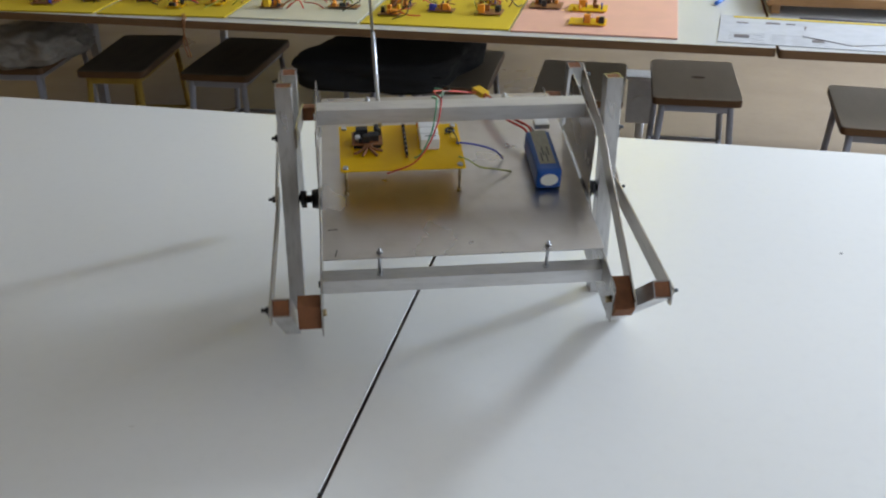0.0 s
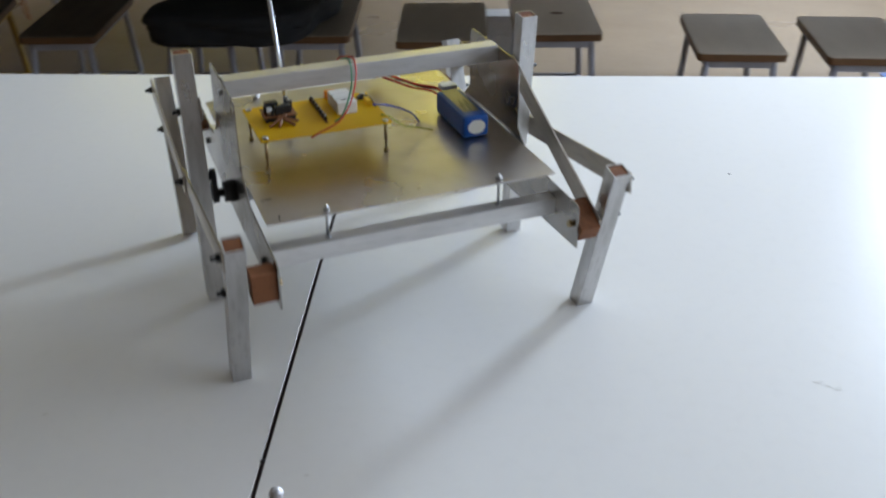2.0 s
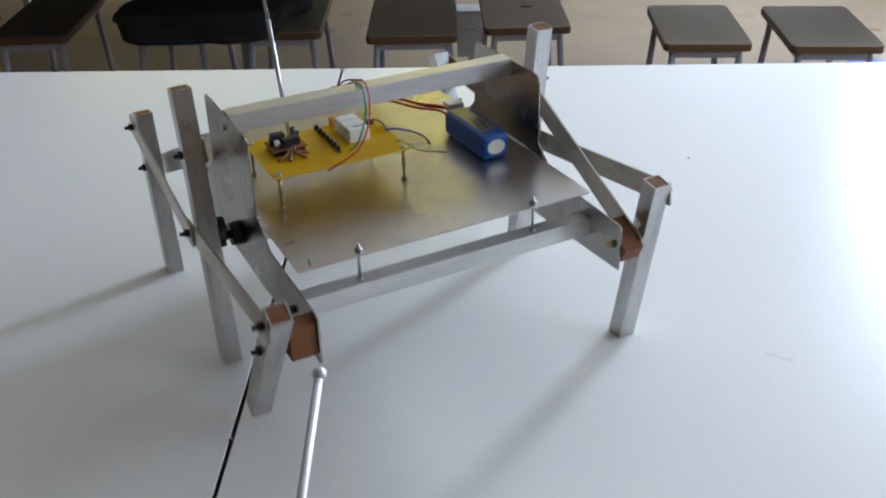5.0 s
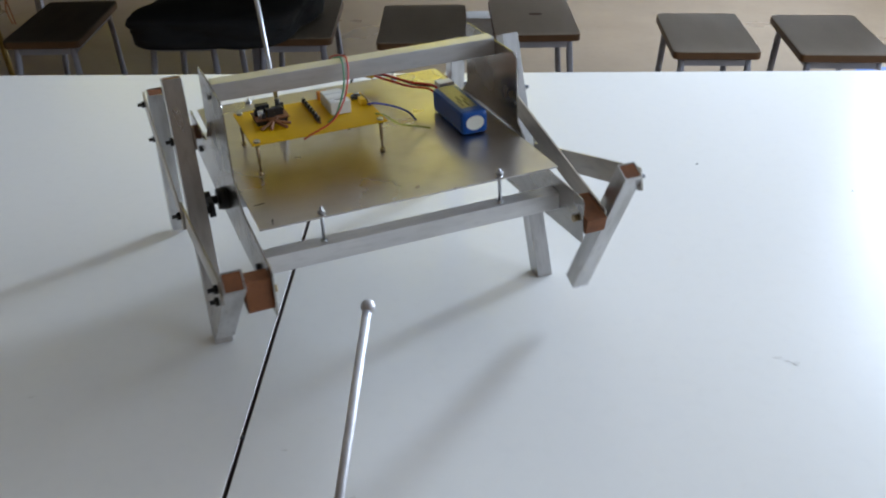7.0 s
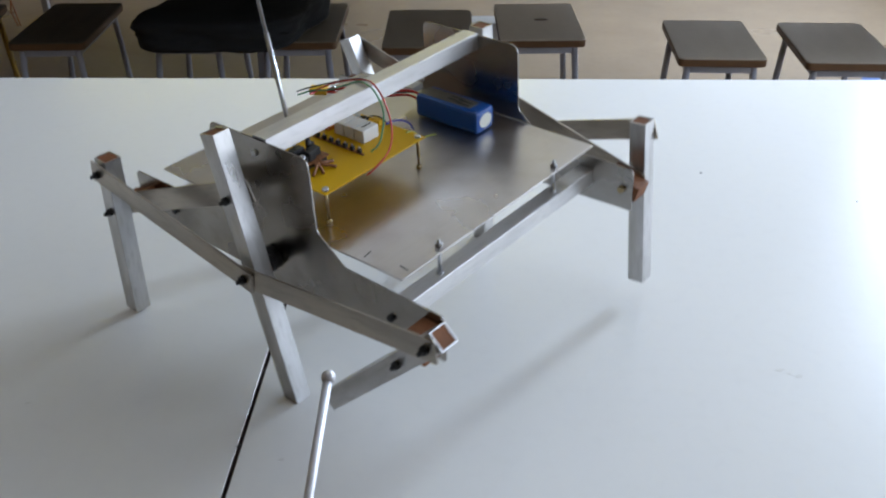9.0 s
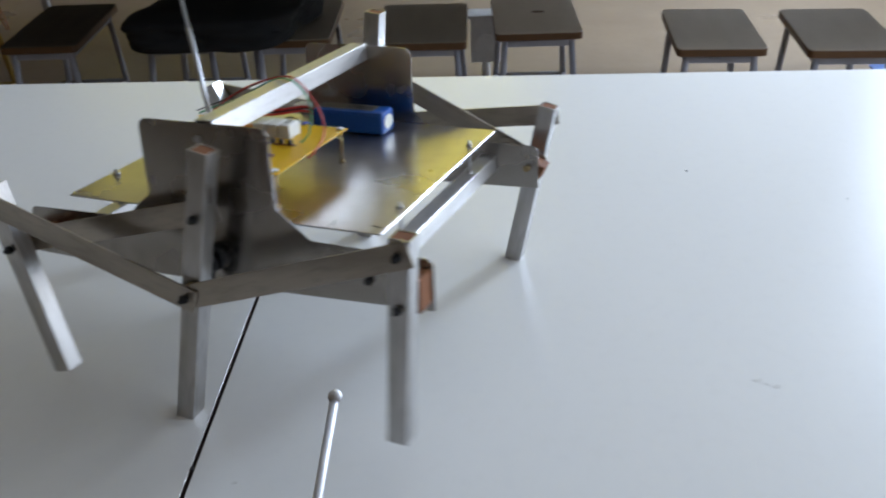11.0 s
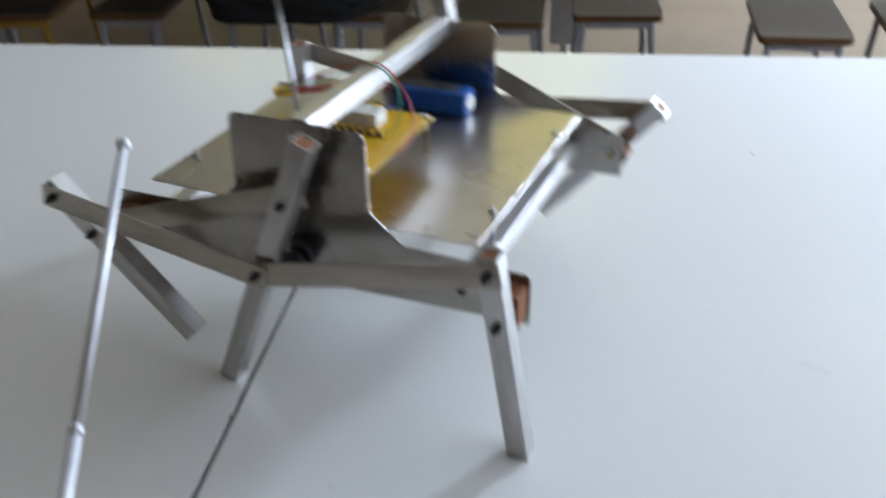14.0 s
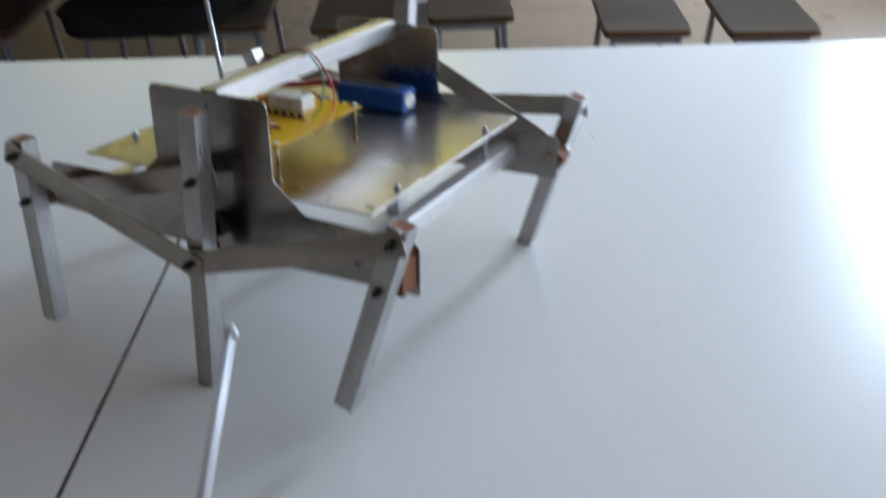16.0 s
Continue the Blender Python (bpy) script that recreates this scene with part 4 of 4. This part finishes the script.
def leg(s, name, lo, hi, holes, label):
    """A square-tube leg; its own z runs up the leg from the pin at its origin."""
    ob = part(name, square_tube(B(), "z", TUBE, TUBE, -lo, hi, 0.0016), BAR, robot, label)
    part("wood_plug", box(B(), (0, 0, hi - 0.0128), (TUBE - 0.0034, TUBE - 0.0034, 0.0240), 0.0008), PLUG, ob, "brown wooden plug in the tube end")
    part("foot_plug", box(B(), (0, 0, -lo + 0.0112), (TUBE - 0.0034, TUBE - 0.0034, 0.021), 0.0008), PLUG, ob)
    for z in holes:
        part("bolt", bolt(B(), s * TUBE / 2, 0, z, s, 0.010), BLACK_STEEL, ob, "black bolt end")
    return ob


def strip(name, length, sign, s, x, label, mat=STRIP, h=0.0300, pins=(False, True)):
    """A flat link bar with rounded ends along its own y."""
    out, e = [], 0.0145
    a, b = (-e, length + e) if sign > 0 else (-length - e, e)
    out = rounded([(a, -h / 2), (b, -h / 2), (b, h / 2), (a, h / 2)], [0.003] * 4, 3)
    ob = part(name, prism(B(), out, "x", x - 0.0014, x + 0.0014, 0.0003), mat, robot, label)
    for on, y in zip(pins, (0.0, sign * length)):
        if on:
            part("bolt", bolt(B(), x + s * 0.0014, y, 0, s, 0.011), BLACK_STEEL, ob, "black bolt end")
    return ob


def robot_legs():
    for k, s in enumerate((-1, 1)):
        xo = s * (X_LEG + TUBE / 2 + 0.0017)
        mid = leg(s, "middle_leg", MID_FOOT, MID_TOP, (UPPER,), "square aluminium tube leg driven by the crank")
        front = leg(s, "front_leg", FOOT, LEG_TOP, (0.0,), "square aluminium tube leg on a wing pivot")
        rear = leg(s, "rear_leg", FOOT, LEG_TOP, (0.0,), "square aluminium tube leg on a wing pivot")
        rod_f = strip("link_bar", CONROD, -1, s, xo, "flat aluminium link bar with black bolts", pins=(False, True))
        rod_r = strip("link_bar", CONROD, 1, s, xo + s * 0.0031, "flat aluminium link bar with black bolts", pins=(True, True))
        rock = strip("rocker_bar", ROCKER, s, s, s * (X_MID - TUBE / 2 - 0.0018), "flat aluminium rocker bar behind the leg", pins=(False, False))
        part("wood_spacer", box(B(), (s * (W + 0.0160), s * 0.004, 0), (0.0285, 0.052, 0.0225), 0.0012), PLUG, rock, "brown wooden spacer block")
        bm = rod(B(), (s * 0.2225, 0, 0), (s * 0.2305, 0, 0), 0.0135, seg=20)
        rod(bm, (s * 0.2227, CRANK_R, 0), (s * 0.2303, CRANK_R, 0), 0.0110, seg=20)
        box(bm, (s * 0.2265, CRANK_R / 2, 0), (0.0070, CRANK_R, 0.0215), 0.0008)
        rod(bm, (s * 0.2265, CRANK_R, 0), (s * (X_MID - TUBE / 2), CRANK_R, 0), 0.0055, seg=10)
        crank = part("crank_arm", bm, BLACK_STEEL, robot, "black steel crank arm")
        movers.append((k, mid, front, rear, rod_f, rod_r, rock, crank))


robot_body()
circuit_board()
battery()
wiring()
robot_legs()


# ---------------------------------------------------------------- transmitter aerial
def transmitter_aerial():
    t = thing("transmitter_aerial", "silver telescopic transmitter aerial with a ball tip", "aerial")
    z = 0.0
    for name, l, r in (("thin_section", 0.17, 0.0027), ("middle_section", 0.17, 0.0034), ("thick_section", 0.16, 0.0042)):
        bm = rod(B(), (0, 0, z - l), (0, 0, z), r, seg=16)
        rod(bm, (0, 0, z - l - 0.0005), (0, 0, z - l + 0.004), r + 0.0009, seg=16)
        part(name, bm, ALUMINIUM_ROD, t)
        z -= l
    part("ball_tip", ball(B(), (0, 0, 0.002), 0.0043, 14), ALUMINIUM_ROD, t, "small round metal tip")
    return t


aerial = transmitter_aerial()


# ---------------------------------------------------------------- stools
SEAT_T, SEAT_Z = 0.028, -0.271


def stool(x, y, w, d, turn, top_mat, leg_mat, label, z=SEAT_Z):
    """A school stool: board seat with rounded corners on a splayed tube frame. x, y: its front left corner."""
    t = thing("stool", label, "stool", "classroom stools", m=pose(x, y, FLOOR_Z, 0, 0, turn))
    h = z - FLOOR_Z
    out = rounded([(0, 0), (w, 0), (w, d), (0, d)], [0.022] * 4, 4)
    part("seat", prism(B(), out, "z", h - 0.0035, h, 0.001), top_mat, t)
    rim = rounded([(-0.001, -0.001), (w + 0.001, -0.001), (w + 0.001, d + 0.001), (-0.001, d + 0.001)], [0.022] * 4, 4)
    part("seat_core", prism(B(), rim, "z", h - SEAT_T, h - 0.0036, 0.002), STOOL_EDGE, t, "brown wooden seat edge")
    i, o = 0.035, 0.012
    zt = h - SEAT_T - 0.012
    corners = [(i, i, -1, -1), (w - i, i, 1, -1), (w - i, d - i, 1, 1), (i, d - i, -1, 1)]
    for px, py, sx, sy in corners:
        part("leg", rod(B(), (px, py, zt), (px + sx * 0.030, py + sy * 0.030, 0.0), 0.0115, seg=12), leg_mat, t)
    for a in range(4):
        p, q = corners[a], corners[(a + 1) % 4]
        mid = ((p[0] + q[0]) / 2, (p[1] + q[1]) / 2, zt - 0.004)
        size = (abs(p[0] - q[0]) + 0.016, 0.016, 0.030) if a % 2 == 0 else (0.016, abs(p[1] - q[1]) - 0.018, 0.030)
        part("seat_rail", box(B(), mid, size, 0.003), leg_mat, t)
        f = 0.62
        pa = (p[0] + p[2] * 0.030 * f, p[1] + p[3] * 0.030 * f, zt * (1 - f))
        qa = (q[0] + q[2] * 0.030 * f, q[1] + q[3] * 0.030 * f, zt * (1 - f))
        part("stretcher", rod(B(), pa, qa, 0.008, seg=10), leg_mat, t)
    return t


GREY = "school stool with grey-brown board seat and grey tube legs"
# Seat boards darken leftwards, standing in for the fading daylight.
stool(-0.050, 1.080, 0.314, 0.468, 0.8, STOOL_TOP_HALF_SHADED, STOOL_LEG, "school stool with half-shaded olive-brown seat and grey tube legs")
s_mark = stool(0.363, 1.162, 0.302, 0.470, 2.0, STOOL_TOP, STOOL_LEG, "school stool with a brown stain on its grey-brown seat")
part("stain", ball(B(), (0.165, 0.25, SEAT_Z + 0.0002 - FLOOR_Z), 0.020, 12, (1.3, 0.7, 0.03)), STOOL_EDGE, s_mark, "brown stain")
stool(0.955, 0.967, 0.289, 0.448, -1.8, STOOL_TOP, STOOL_LEG, GREY)
stool(1.366, 0.931, 0.300, 0.455, -2.0, STOOL_TOP, STOOL_LEG, GREY)
stool(-0.500, 1.135, 0.285, 0.500, 1.5, STOOL_TOP_HALF_SHADED, STOOL_LEG, "school stool half hidden under a black bag")
stool(-0.900, 1.150, 0.285, 0.480, 1.5, STOOL_TOP_SHADED, STOOL_LEG, "school stool under a black bag")
stool(-1.382, 1.118, 0.270, 0.520, 2.5, STOOL_TOP_SHADED, STOOL_LEG, "school stool with seat coloured as shaded and grey tube legs")
stool(-1.783, 1.072, 0.260, 0.530, 8.0, STOOL_TOP_SHADED, STOOL_LEG_YELLOW, "school stool with seat coloured as shaded and ochre tube legs")
stool(-2.200, 1.040, 0.270, 0.500, 8.0, STOOL_TOP_SHADED, STOOL_LEG, "school stool carrying a crumpled grey cloth bag")


def lumpy(name, label, category, c, s, mat, seed, power=4.0, rough=0.12, turn=0.0, slant=0.0):
    """A soft bag: a rounded box with folds."""
    bm = B()
    bmesh.ops.create_icosphere(bm, subdivisions=5, radius=1.0)
    for v in bm.verts:
        p = v.co
        k = (abs(p.x) ** power + abs(p.y) ** power + abs(p.z) ** power) ** (-1 / power)
        q = Vector((p.x * k, p.y * k, p.z * k))
        n = noise.fractal(q * 1.7 + Vector((seed, seed * 2, 0)), 1.0, 2.0, 4)
        q *= 1 + rough * n
        v.co = Vector((q.x * s[0] / 2 + slant * q.y * s[1] / 2, q.y * s[1] / 2, max(q.z, -0.93) * s[2] / 2))
    for f in bm.faces:
        f.smooth = True
    ob = tagged(new(name, mesh_of(name, bm, mat)), label, category)
    ob.matrix_basis = pose(*c, 0, 0, turn)
    return ob


bag = lumpy("shoulder_bag", "flat black nylon bag lying across two stools", "bag", (-0.585, 1.250, SEAT_Z + 0.0600), (0.54, 0.54, 0.125), BAG, 3.0, 6.5, 0.06, 0.0, 0.20)
part("strap", sweep(B(), [(-0.27, -0.05, 0.0), (-0.30, -0.10, -0.02), (-0.305, -0.05, -0.03), (-0.27, 0.05, -0.01)], 0.009), BAG, bag, "black nylon carrying strap")
part("zip_seam", sweep(B(), [(-0.235, -0.235, 0.012), (-0.1, -0.240, 0.014), (0.1, -0.240, 0.012), (0.235, -0.235, 0.010)], 0.004), BAG, bag)
lumpy("cloth_bag", "crumpled grey cloth bag lying on a stool", "bag", (-2.02, 1.22, SEAT_Z + 0.07), (0.36, 0.40, 0.15), CLOTH, 9.0, 2.6, 0.28, 10.0)


# ---------------------------------------------------------------- boards with electronics on the display table
def wire_tangle(parent, c, spread, n, rnd, mats):
    for k in range(n):
        p = Vector((c[0] + rnd.uniform(-spread, spread), c[1] + rnd.uniform(-spread, spread), c[2] + 0.004))
        pts = [p]
        for i in range(4):
            p = p + Vector((rnd.uniform(-0.05, 0.05), rnd.uniform(-0.04, 0.04), 0))
            p.z = c[2] + rnd.uniform(0.004, 0.045)
            pts.append(p.copy())
        pts[-1].z = c[2] + 0.004
        part("wire", sweep(B(), pts, 0.0021, 6, 5), mats[k % len(mats)], parent)


def circuit(parent, x, y, z, w, d, rnd, mat=None):
    b = part("small_circuit", box(B(), (x, y, z + 0.006), (w, d, 0.002), 0.0004), mat or COPPER, parent)
    for k in range(rnd.randint(7, 11)):
        cx, cy = x + rnd.uniform(-0.38, 0.38) * w, y + rnd.uniform(-0.38, 0.38) * d
        h = rnd.uniform(0.008, 0.028)
        if rnd.random() < 0.45:
            bm = rod(B(), (cx, cy, z + 0.007), (cx, cy, z + 0.007 + h), rnd.uniform(0.003, 0.006), seg=10)
        else:
            bm = box(B(), (cx, cy, z + 0.007 + h / 2), (rnd.uniform(0.010, 0.024), rnd.uniform(0.008, 0.018), h), 0.0006)
        part("component", bm, rnd.choice((CHIP, CHIP, ORANGE, ORANGE, COPPER, YELLOW_PLUG, BLUE_WIRE)), b)
    for sx in (-1, 1):
        for sy in (-1, 1):
            part("foot", rod(B(), (x + sx * w * 0.42, y + sy * d * 0.42, z), (x + sx * w * 0.42, y + sy * d * 0.42, z + 0.005), 0.002, seg=6), STEEL, b)
    return b


def display_board(name, label, x0, x1, y0, depth, mat, seed, turn=0.0, items=3, hang=0.0):
    rnd = random.Random(seed)
    t = thing(name, label, "display board", "boards on the display table")
    z = 0.0
    w = x1 - x0
    cx, cy = (x0 + x1) / 2, y0 + depth / 2
    t.matrix_basis = pose(cx, cy, 0, 0, 0, turn)
    part("card", prism(B(), rounded([(-w / 2, -depth / 2), (w / 2, -depth / 2), (w / 2, depth / 2), (-w / 2, depth / 2)], [0.002] * 4, 2), "z", 0.0005, 0.006, 0.0006), mat, t)
    for k in range(items):
        x = -w / 2 + w * (k + 0.5) / items + rnd.uniform(-0.02, 0.02)
        y = -depth / 2 + rnd.uniform(0.11, 0.20)
        circuit(t, x, y, 0.006, rnd.uniform(0.06, 0.11), rnd.uniform(0.045, 0.08), rnd, rnd.choice((COPPER, BOARD, COPPER)))
        if rnd.random() < 0.7:
            circuit(t, x + rnd.uniform(-0.04, 0.04), y + 0.13, 0.006, 0.08, 0.06, rnd)
        wire_tangle(t, (x, y + 0.02, 0.008), 0.07, 4, rnd, (BLACK_WIRE, RED, COPPER, OLIVE))
    return t


YELLOW_BOARD = "yellow card board carrying small brown circuits and wires"
display_board("display_board", YELLOW_BOARD, -2.00, -1.565, 0.860, 0.5, FOAM_YELLOW, 1, 4.0)
display_board("display_board", YELLOW_BOARD, -1.545, -1.085, 0.885, 0.5, FOAM_YELLOW, 2, 3.0)
display_board("display_board", "cream card board carrying a tangle of wires and a circuit", -1.065, -0.615, 0.905, 0.5, FOAM_WHITE, 3, 1.0, 2)
display_board("display_board", YELLOW_BOARD, -0.600, -0.108, 0.905, 0.5, FOAM_YELLOW, 4, 0.0)
pink = display_board("display_board", "pink card board with two small yellow circuits", -0.100, 0.420, 0.895, 0.55, FOAM_PINK, 5, 0.0, 0)
rnd_pink = random.Random(8)
circuit(pink, -0.026, -0.144, 0.006, 0.12, 0.085, rnd_pink, BOARD)
circuit(pink, -0.040, 0.045, 0.006, 0.13, 0.090, rnd_pink, BOARD)
circuit(pink, -0.185, 0.065, 0.006, 0.11, 0.090, rnd_pink, COPPER)
display_board("display_board", "yellow card board lying behind a pink one", 0.300, 0.470, 1.470, 0.4, FOAM_YELLOW, 6, 0.0, 0)

# a thin cable that hangs over the table's front edge
dangle = thing("hanging_cable", "thin twisted brown cable hanging over the display table edge", "cable", m=pose(-1.205, 0.85, 0))
for dx, mat in ((0.0, COPPER), (0.008, COPPER)):
    part("strand", sweep(B(), [(dx - 0.02, 0.050, 0.0085), (dx, 0.012, 0.006), (dx + 0.004, -0.006, -0.002), (dx + 0.006 - dx, -0.007, -0.040), (dx * 1.6, -0.006, -0.080), (dx + 0.012, -0.006, -0.125)], 0.0028, 6, 5), mat, dangle)

# newspaper with yellow masthead and pictures
paper = thing("newspaper", "open newspaper with a yellow masthead and small pictures", "newspaper", m=pose(0.92, 1.04, 0.0005, 0, 0, -4))
part("sheet", box(B(), (0, 0, 0.001), (0.74, 0.35, 0.002), 0.0003), PAPER, paper)
part("sheet", prism(B(), [(-0.12, -0.055), (0.02, -0.135), (0.36, -0.02), (0.34, 0.10), (-0.10, 0.075)], "z", 0.0023, 0.0040, 0.0003), PAPER, paper, "folded loose page")
part("fold_line", box(B(), (0, 0, 0), (0.165, 0.0022, 0.0006)), INK, paper, "", pose(-0.05, -0.098, 0.0024, 0, 0, -30))
part("fold_line", box(B(), (0, 0, 0), (0.30, 0.0018, 0.0006)), INK, paper, "", pose(0.17, -0.087, 0.0024, 0, 0, 18.5))
part("masthead", box(B(), (0.02, 0.155, 0.0024), (0.70, 0.022, 0.0008)), FOAM_YELLOW, paper, "yellow masthead bar")
part("title_bar", box(B(), (0.11, 0.185, 0.0024), (0.46, 0.020, 0.0008)), PURPLE, paper, "dark purple title bar")
rnd_paper = random.Random(11)
for x, y, w, d in ((-0.30, -0.095, 0.046, 0.040), (-0.085, 0.045, 0.050, 0.050), (-0.075, -0.105, 0.036, 0.032), (-0.30, 0.080, 0.036, 0.014), (-0.205, 0.090, 0.044, 0.020), (-0.15, 0.092, 0.030, 0.014), (0.20, -0.13, 0.040, 0.025)):
    part("picture", box(B(), (x, y, 0.0024), (w, d, 0.0006)), INK, paper)
for k in range(30):
    x, y = -0.345 + 0.062 * (k % 5) + rnd_paper.uniform(0, 0.006), -0.155 + 0.020 * (k // 5)
    part("print_line", box(B(), (x + 0.025, y, 0.0022), (rnd_paper.uniform(0.034, 0.050), 0.0045, 0.0004)), OUTLET_GREY, paper)

# wooden tray at the end of the display
tray = thing("wooden_tray", "shallow varnished wooden tray standing on the display table", "tray", m=pose(1.06, 1.46, 0))
part("panel", box(B(), (0, 0, 0.045), (0.70, 0.36, 0.030), 0.003), TRAY_WOOD, tray)
for sx in (-0.32, 0.32):
    part("runner", box(B(), (sx, 0, 0.0155), (0.03, 0.34, 0.029), 0.002), TRAY_WOOD, tray)
pen = thing("marker_pen", "short blue marker pen lying on the table", "pen", m=pose(0.567, 1.43, 0.0075, 0, 0, 70))
part("barrel", rod(B(), (-0.05, 0, 0), (0.035, 0, 0), 0.007, seg=12), BIN_BLUE, pen)
part("cap", rod(B(), (0.035, 0, 0), (0.06, 0, 0), 0.0075, 0.006, seg=12), BLUE_WIRE, pen)

# floor box behind the stools and a blue tub at the side
fb = thing("floor_socket_box", "pale grey socket box with a round cover on a floor post", "socket box", m=pose(0.322, 1.92, FLOOR_Z))
part("post", rod(B(), (0, 0.03, 0), (0, 0.03, 0.14), 0.018, seg=12), OUTLET, fb)
part("housing", box(B(), (0, 0, 0.225), (0.125, 0.10, 0.19), 0.006), OUTLET, fb)
part("round_cover", rod(B(), (0, -0.051, 0.21), (0, -0.060, 0.21), 0.045, seg=24), OUTLET, fb)
part("lid", box(B(), (0, 0, 0.327), (0.17, 0.11, 0.012), 0.002), OUTLET, fb)
tub = thing("plastic_tub", "small blue plastic tub standing on the floor", "tub", m=pose(2.03, 1.88, FLOOR_Z))
bm = B()
rod(bm, (0, 0, 0), (0, 0, 0.07), 0.07, 0.085, 24)
part("tub_body", bm, BIN_BLUE, tub)
part("tub_rim", rod(B(), (0, 0, 0.07), (0, 0, 0.078), 0.09, seg=24), BIN_BLUE, tub)


# ---------------------------------------------------------------- motion
def meet(a, ra, b, rb, side):
    """Where the circles round a and b meet; side +1: to the left of the way from a to b."""
    d = b - a
    l = d.length
    x = (ra * ra - rb * rb + l * l) / (2 * l)
    h = math.sqrt(max(ra * ra - x * x, 1e-8))
    u = d / l
    return a + u * x + Vector((-u.y, u.x)) * h * side


def crank_at(t, side):
    """The crank's angle between the rows, in degrees."""
    rows = CRANKS
    i = max(k for k in range(len(rows)) if rows[k][0] <= t + 1e-6)
    if i == len(rows) - 1:
        return rows[i][1 + side]
    def slope(k):
        a, b = rows[max(k - 1, 0)], rows[min(k + 1, len(rows) - 1)]
        s = (b[1 + side] - a[1 + side]) / (b[0] - a[0])
        if 0 < k < len(rows) - 1:
            l = (rows[k][1 + side] - a[1 + side]) / (rows[k][0] - a[0])
            r = (b[1 + side] - rows[k][1 + side]) / (b[0] - rows[k][0])
            if l * r <= 0:
                return 0.0
            s = math.copysign(min(abs(s), 2 * abs(l), 2 * abs(r)), s)
        return s
    a, b = rows[i], rows[i + 1]
    h = b[0] - a[0]
    u = (t - a[0]) / h
    return ((2 * u ** 3 - 3 * u ** 2 + 1) * a[1 + side] + (u ** 3 - 2 * u ** 2 + u) * h * slope(i)
            + (3 * u ** 2 - 2 * u ** 3) * b[1 + side] + (u ** 3 - u ** 2) * h * slope(i + 1))


def motions():
    walk(robot, ROBOT)
    walk(aerial, AERIAL)
    o, f, r = Vector((CRANK_Y, CRANK_Z)), Vector((-PIVOT_Y, PIVOT_Z)), Vector((PIVOT_Y, PIVOT_Z))
    for k, mid, front, rear, rod_f, rod_r, rock, crank in movers:
        x = (-1 if k == 0 else 1) * X_LEG
        rows = {ob: [] for ob in (mid, front, rear, rod_f, rod_r, rock, crank)}
        for i in range(161):
            t = i / 10
            a = crank_at(t, k)
            c = o + CRANK_R * Vector((math.cos(radians(a)), math.sin(radians(a))))
            e = 1 if k == 0 else -1
            p = r if k == 0 else f
            u = meet(c, UPPER, p, ROCKER, e)
            tf, tr = meet(c, CONROD, f, LEVER, -1), meet(c, CONROD, r, LEVER, 1)
            lean = lambda d: math.degrees(math.atan2(-d.x, d.y))
            along = lambda d: math.degrees(math.atan2(d.y, d.x))
            rows[mid].append((t, pose(x * X_MID / X_LEG, c.x, c.y, lean(u - c))))
            rows[front].append((t, pose(x, f.x, f.y, lean(tf - f))))
            rows[rear].append((t, pose(x, r.x, r.y, lean(tr - r))))
            rows[rod_f].append((t, pose(0, c.x, c.y, along(c - tf))))
            rows[rod_r].append((t, pose(0, c.x, c.y, along(tr - c))))
            rows[rock].append((t, pose(0, p.x, p.y, along((p - u) * e))))
            rows[crank].append((t, pose(0, o.x, o.y, a)))
        for ob, rr in rows.items():
            walk(ob, rr)


motions()
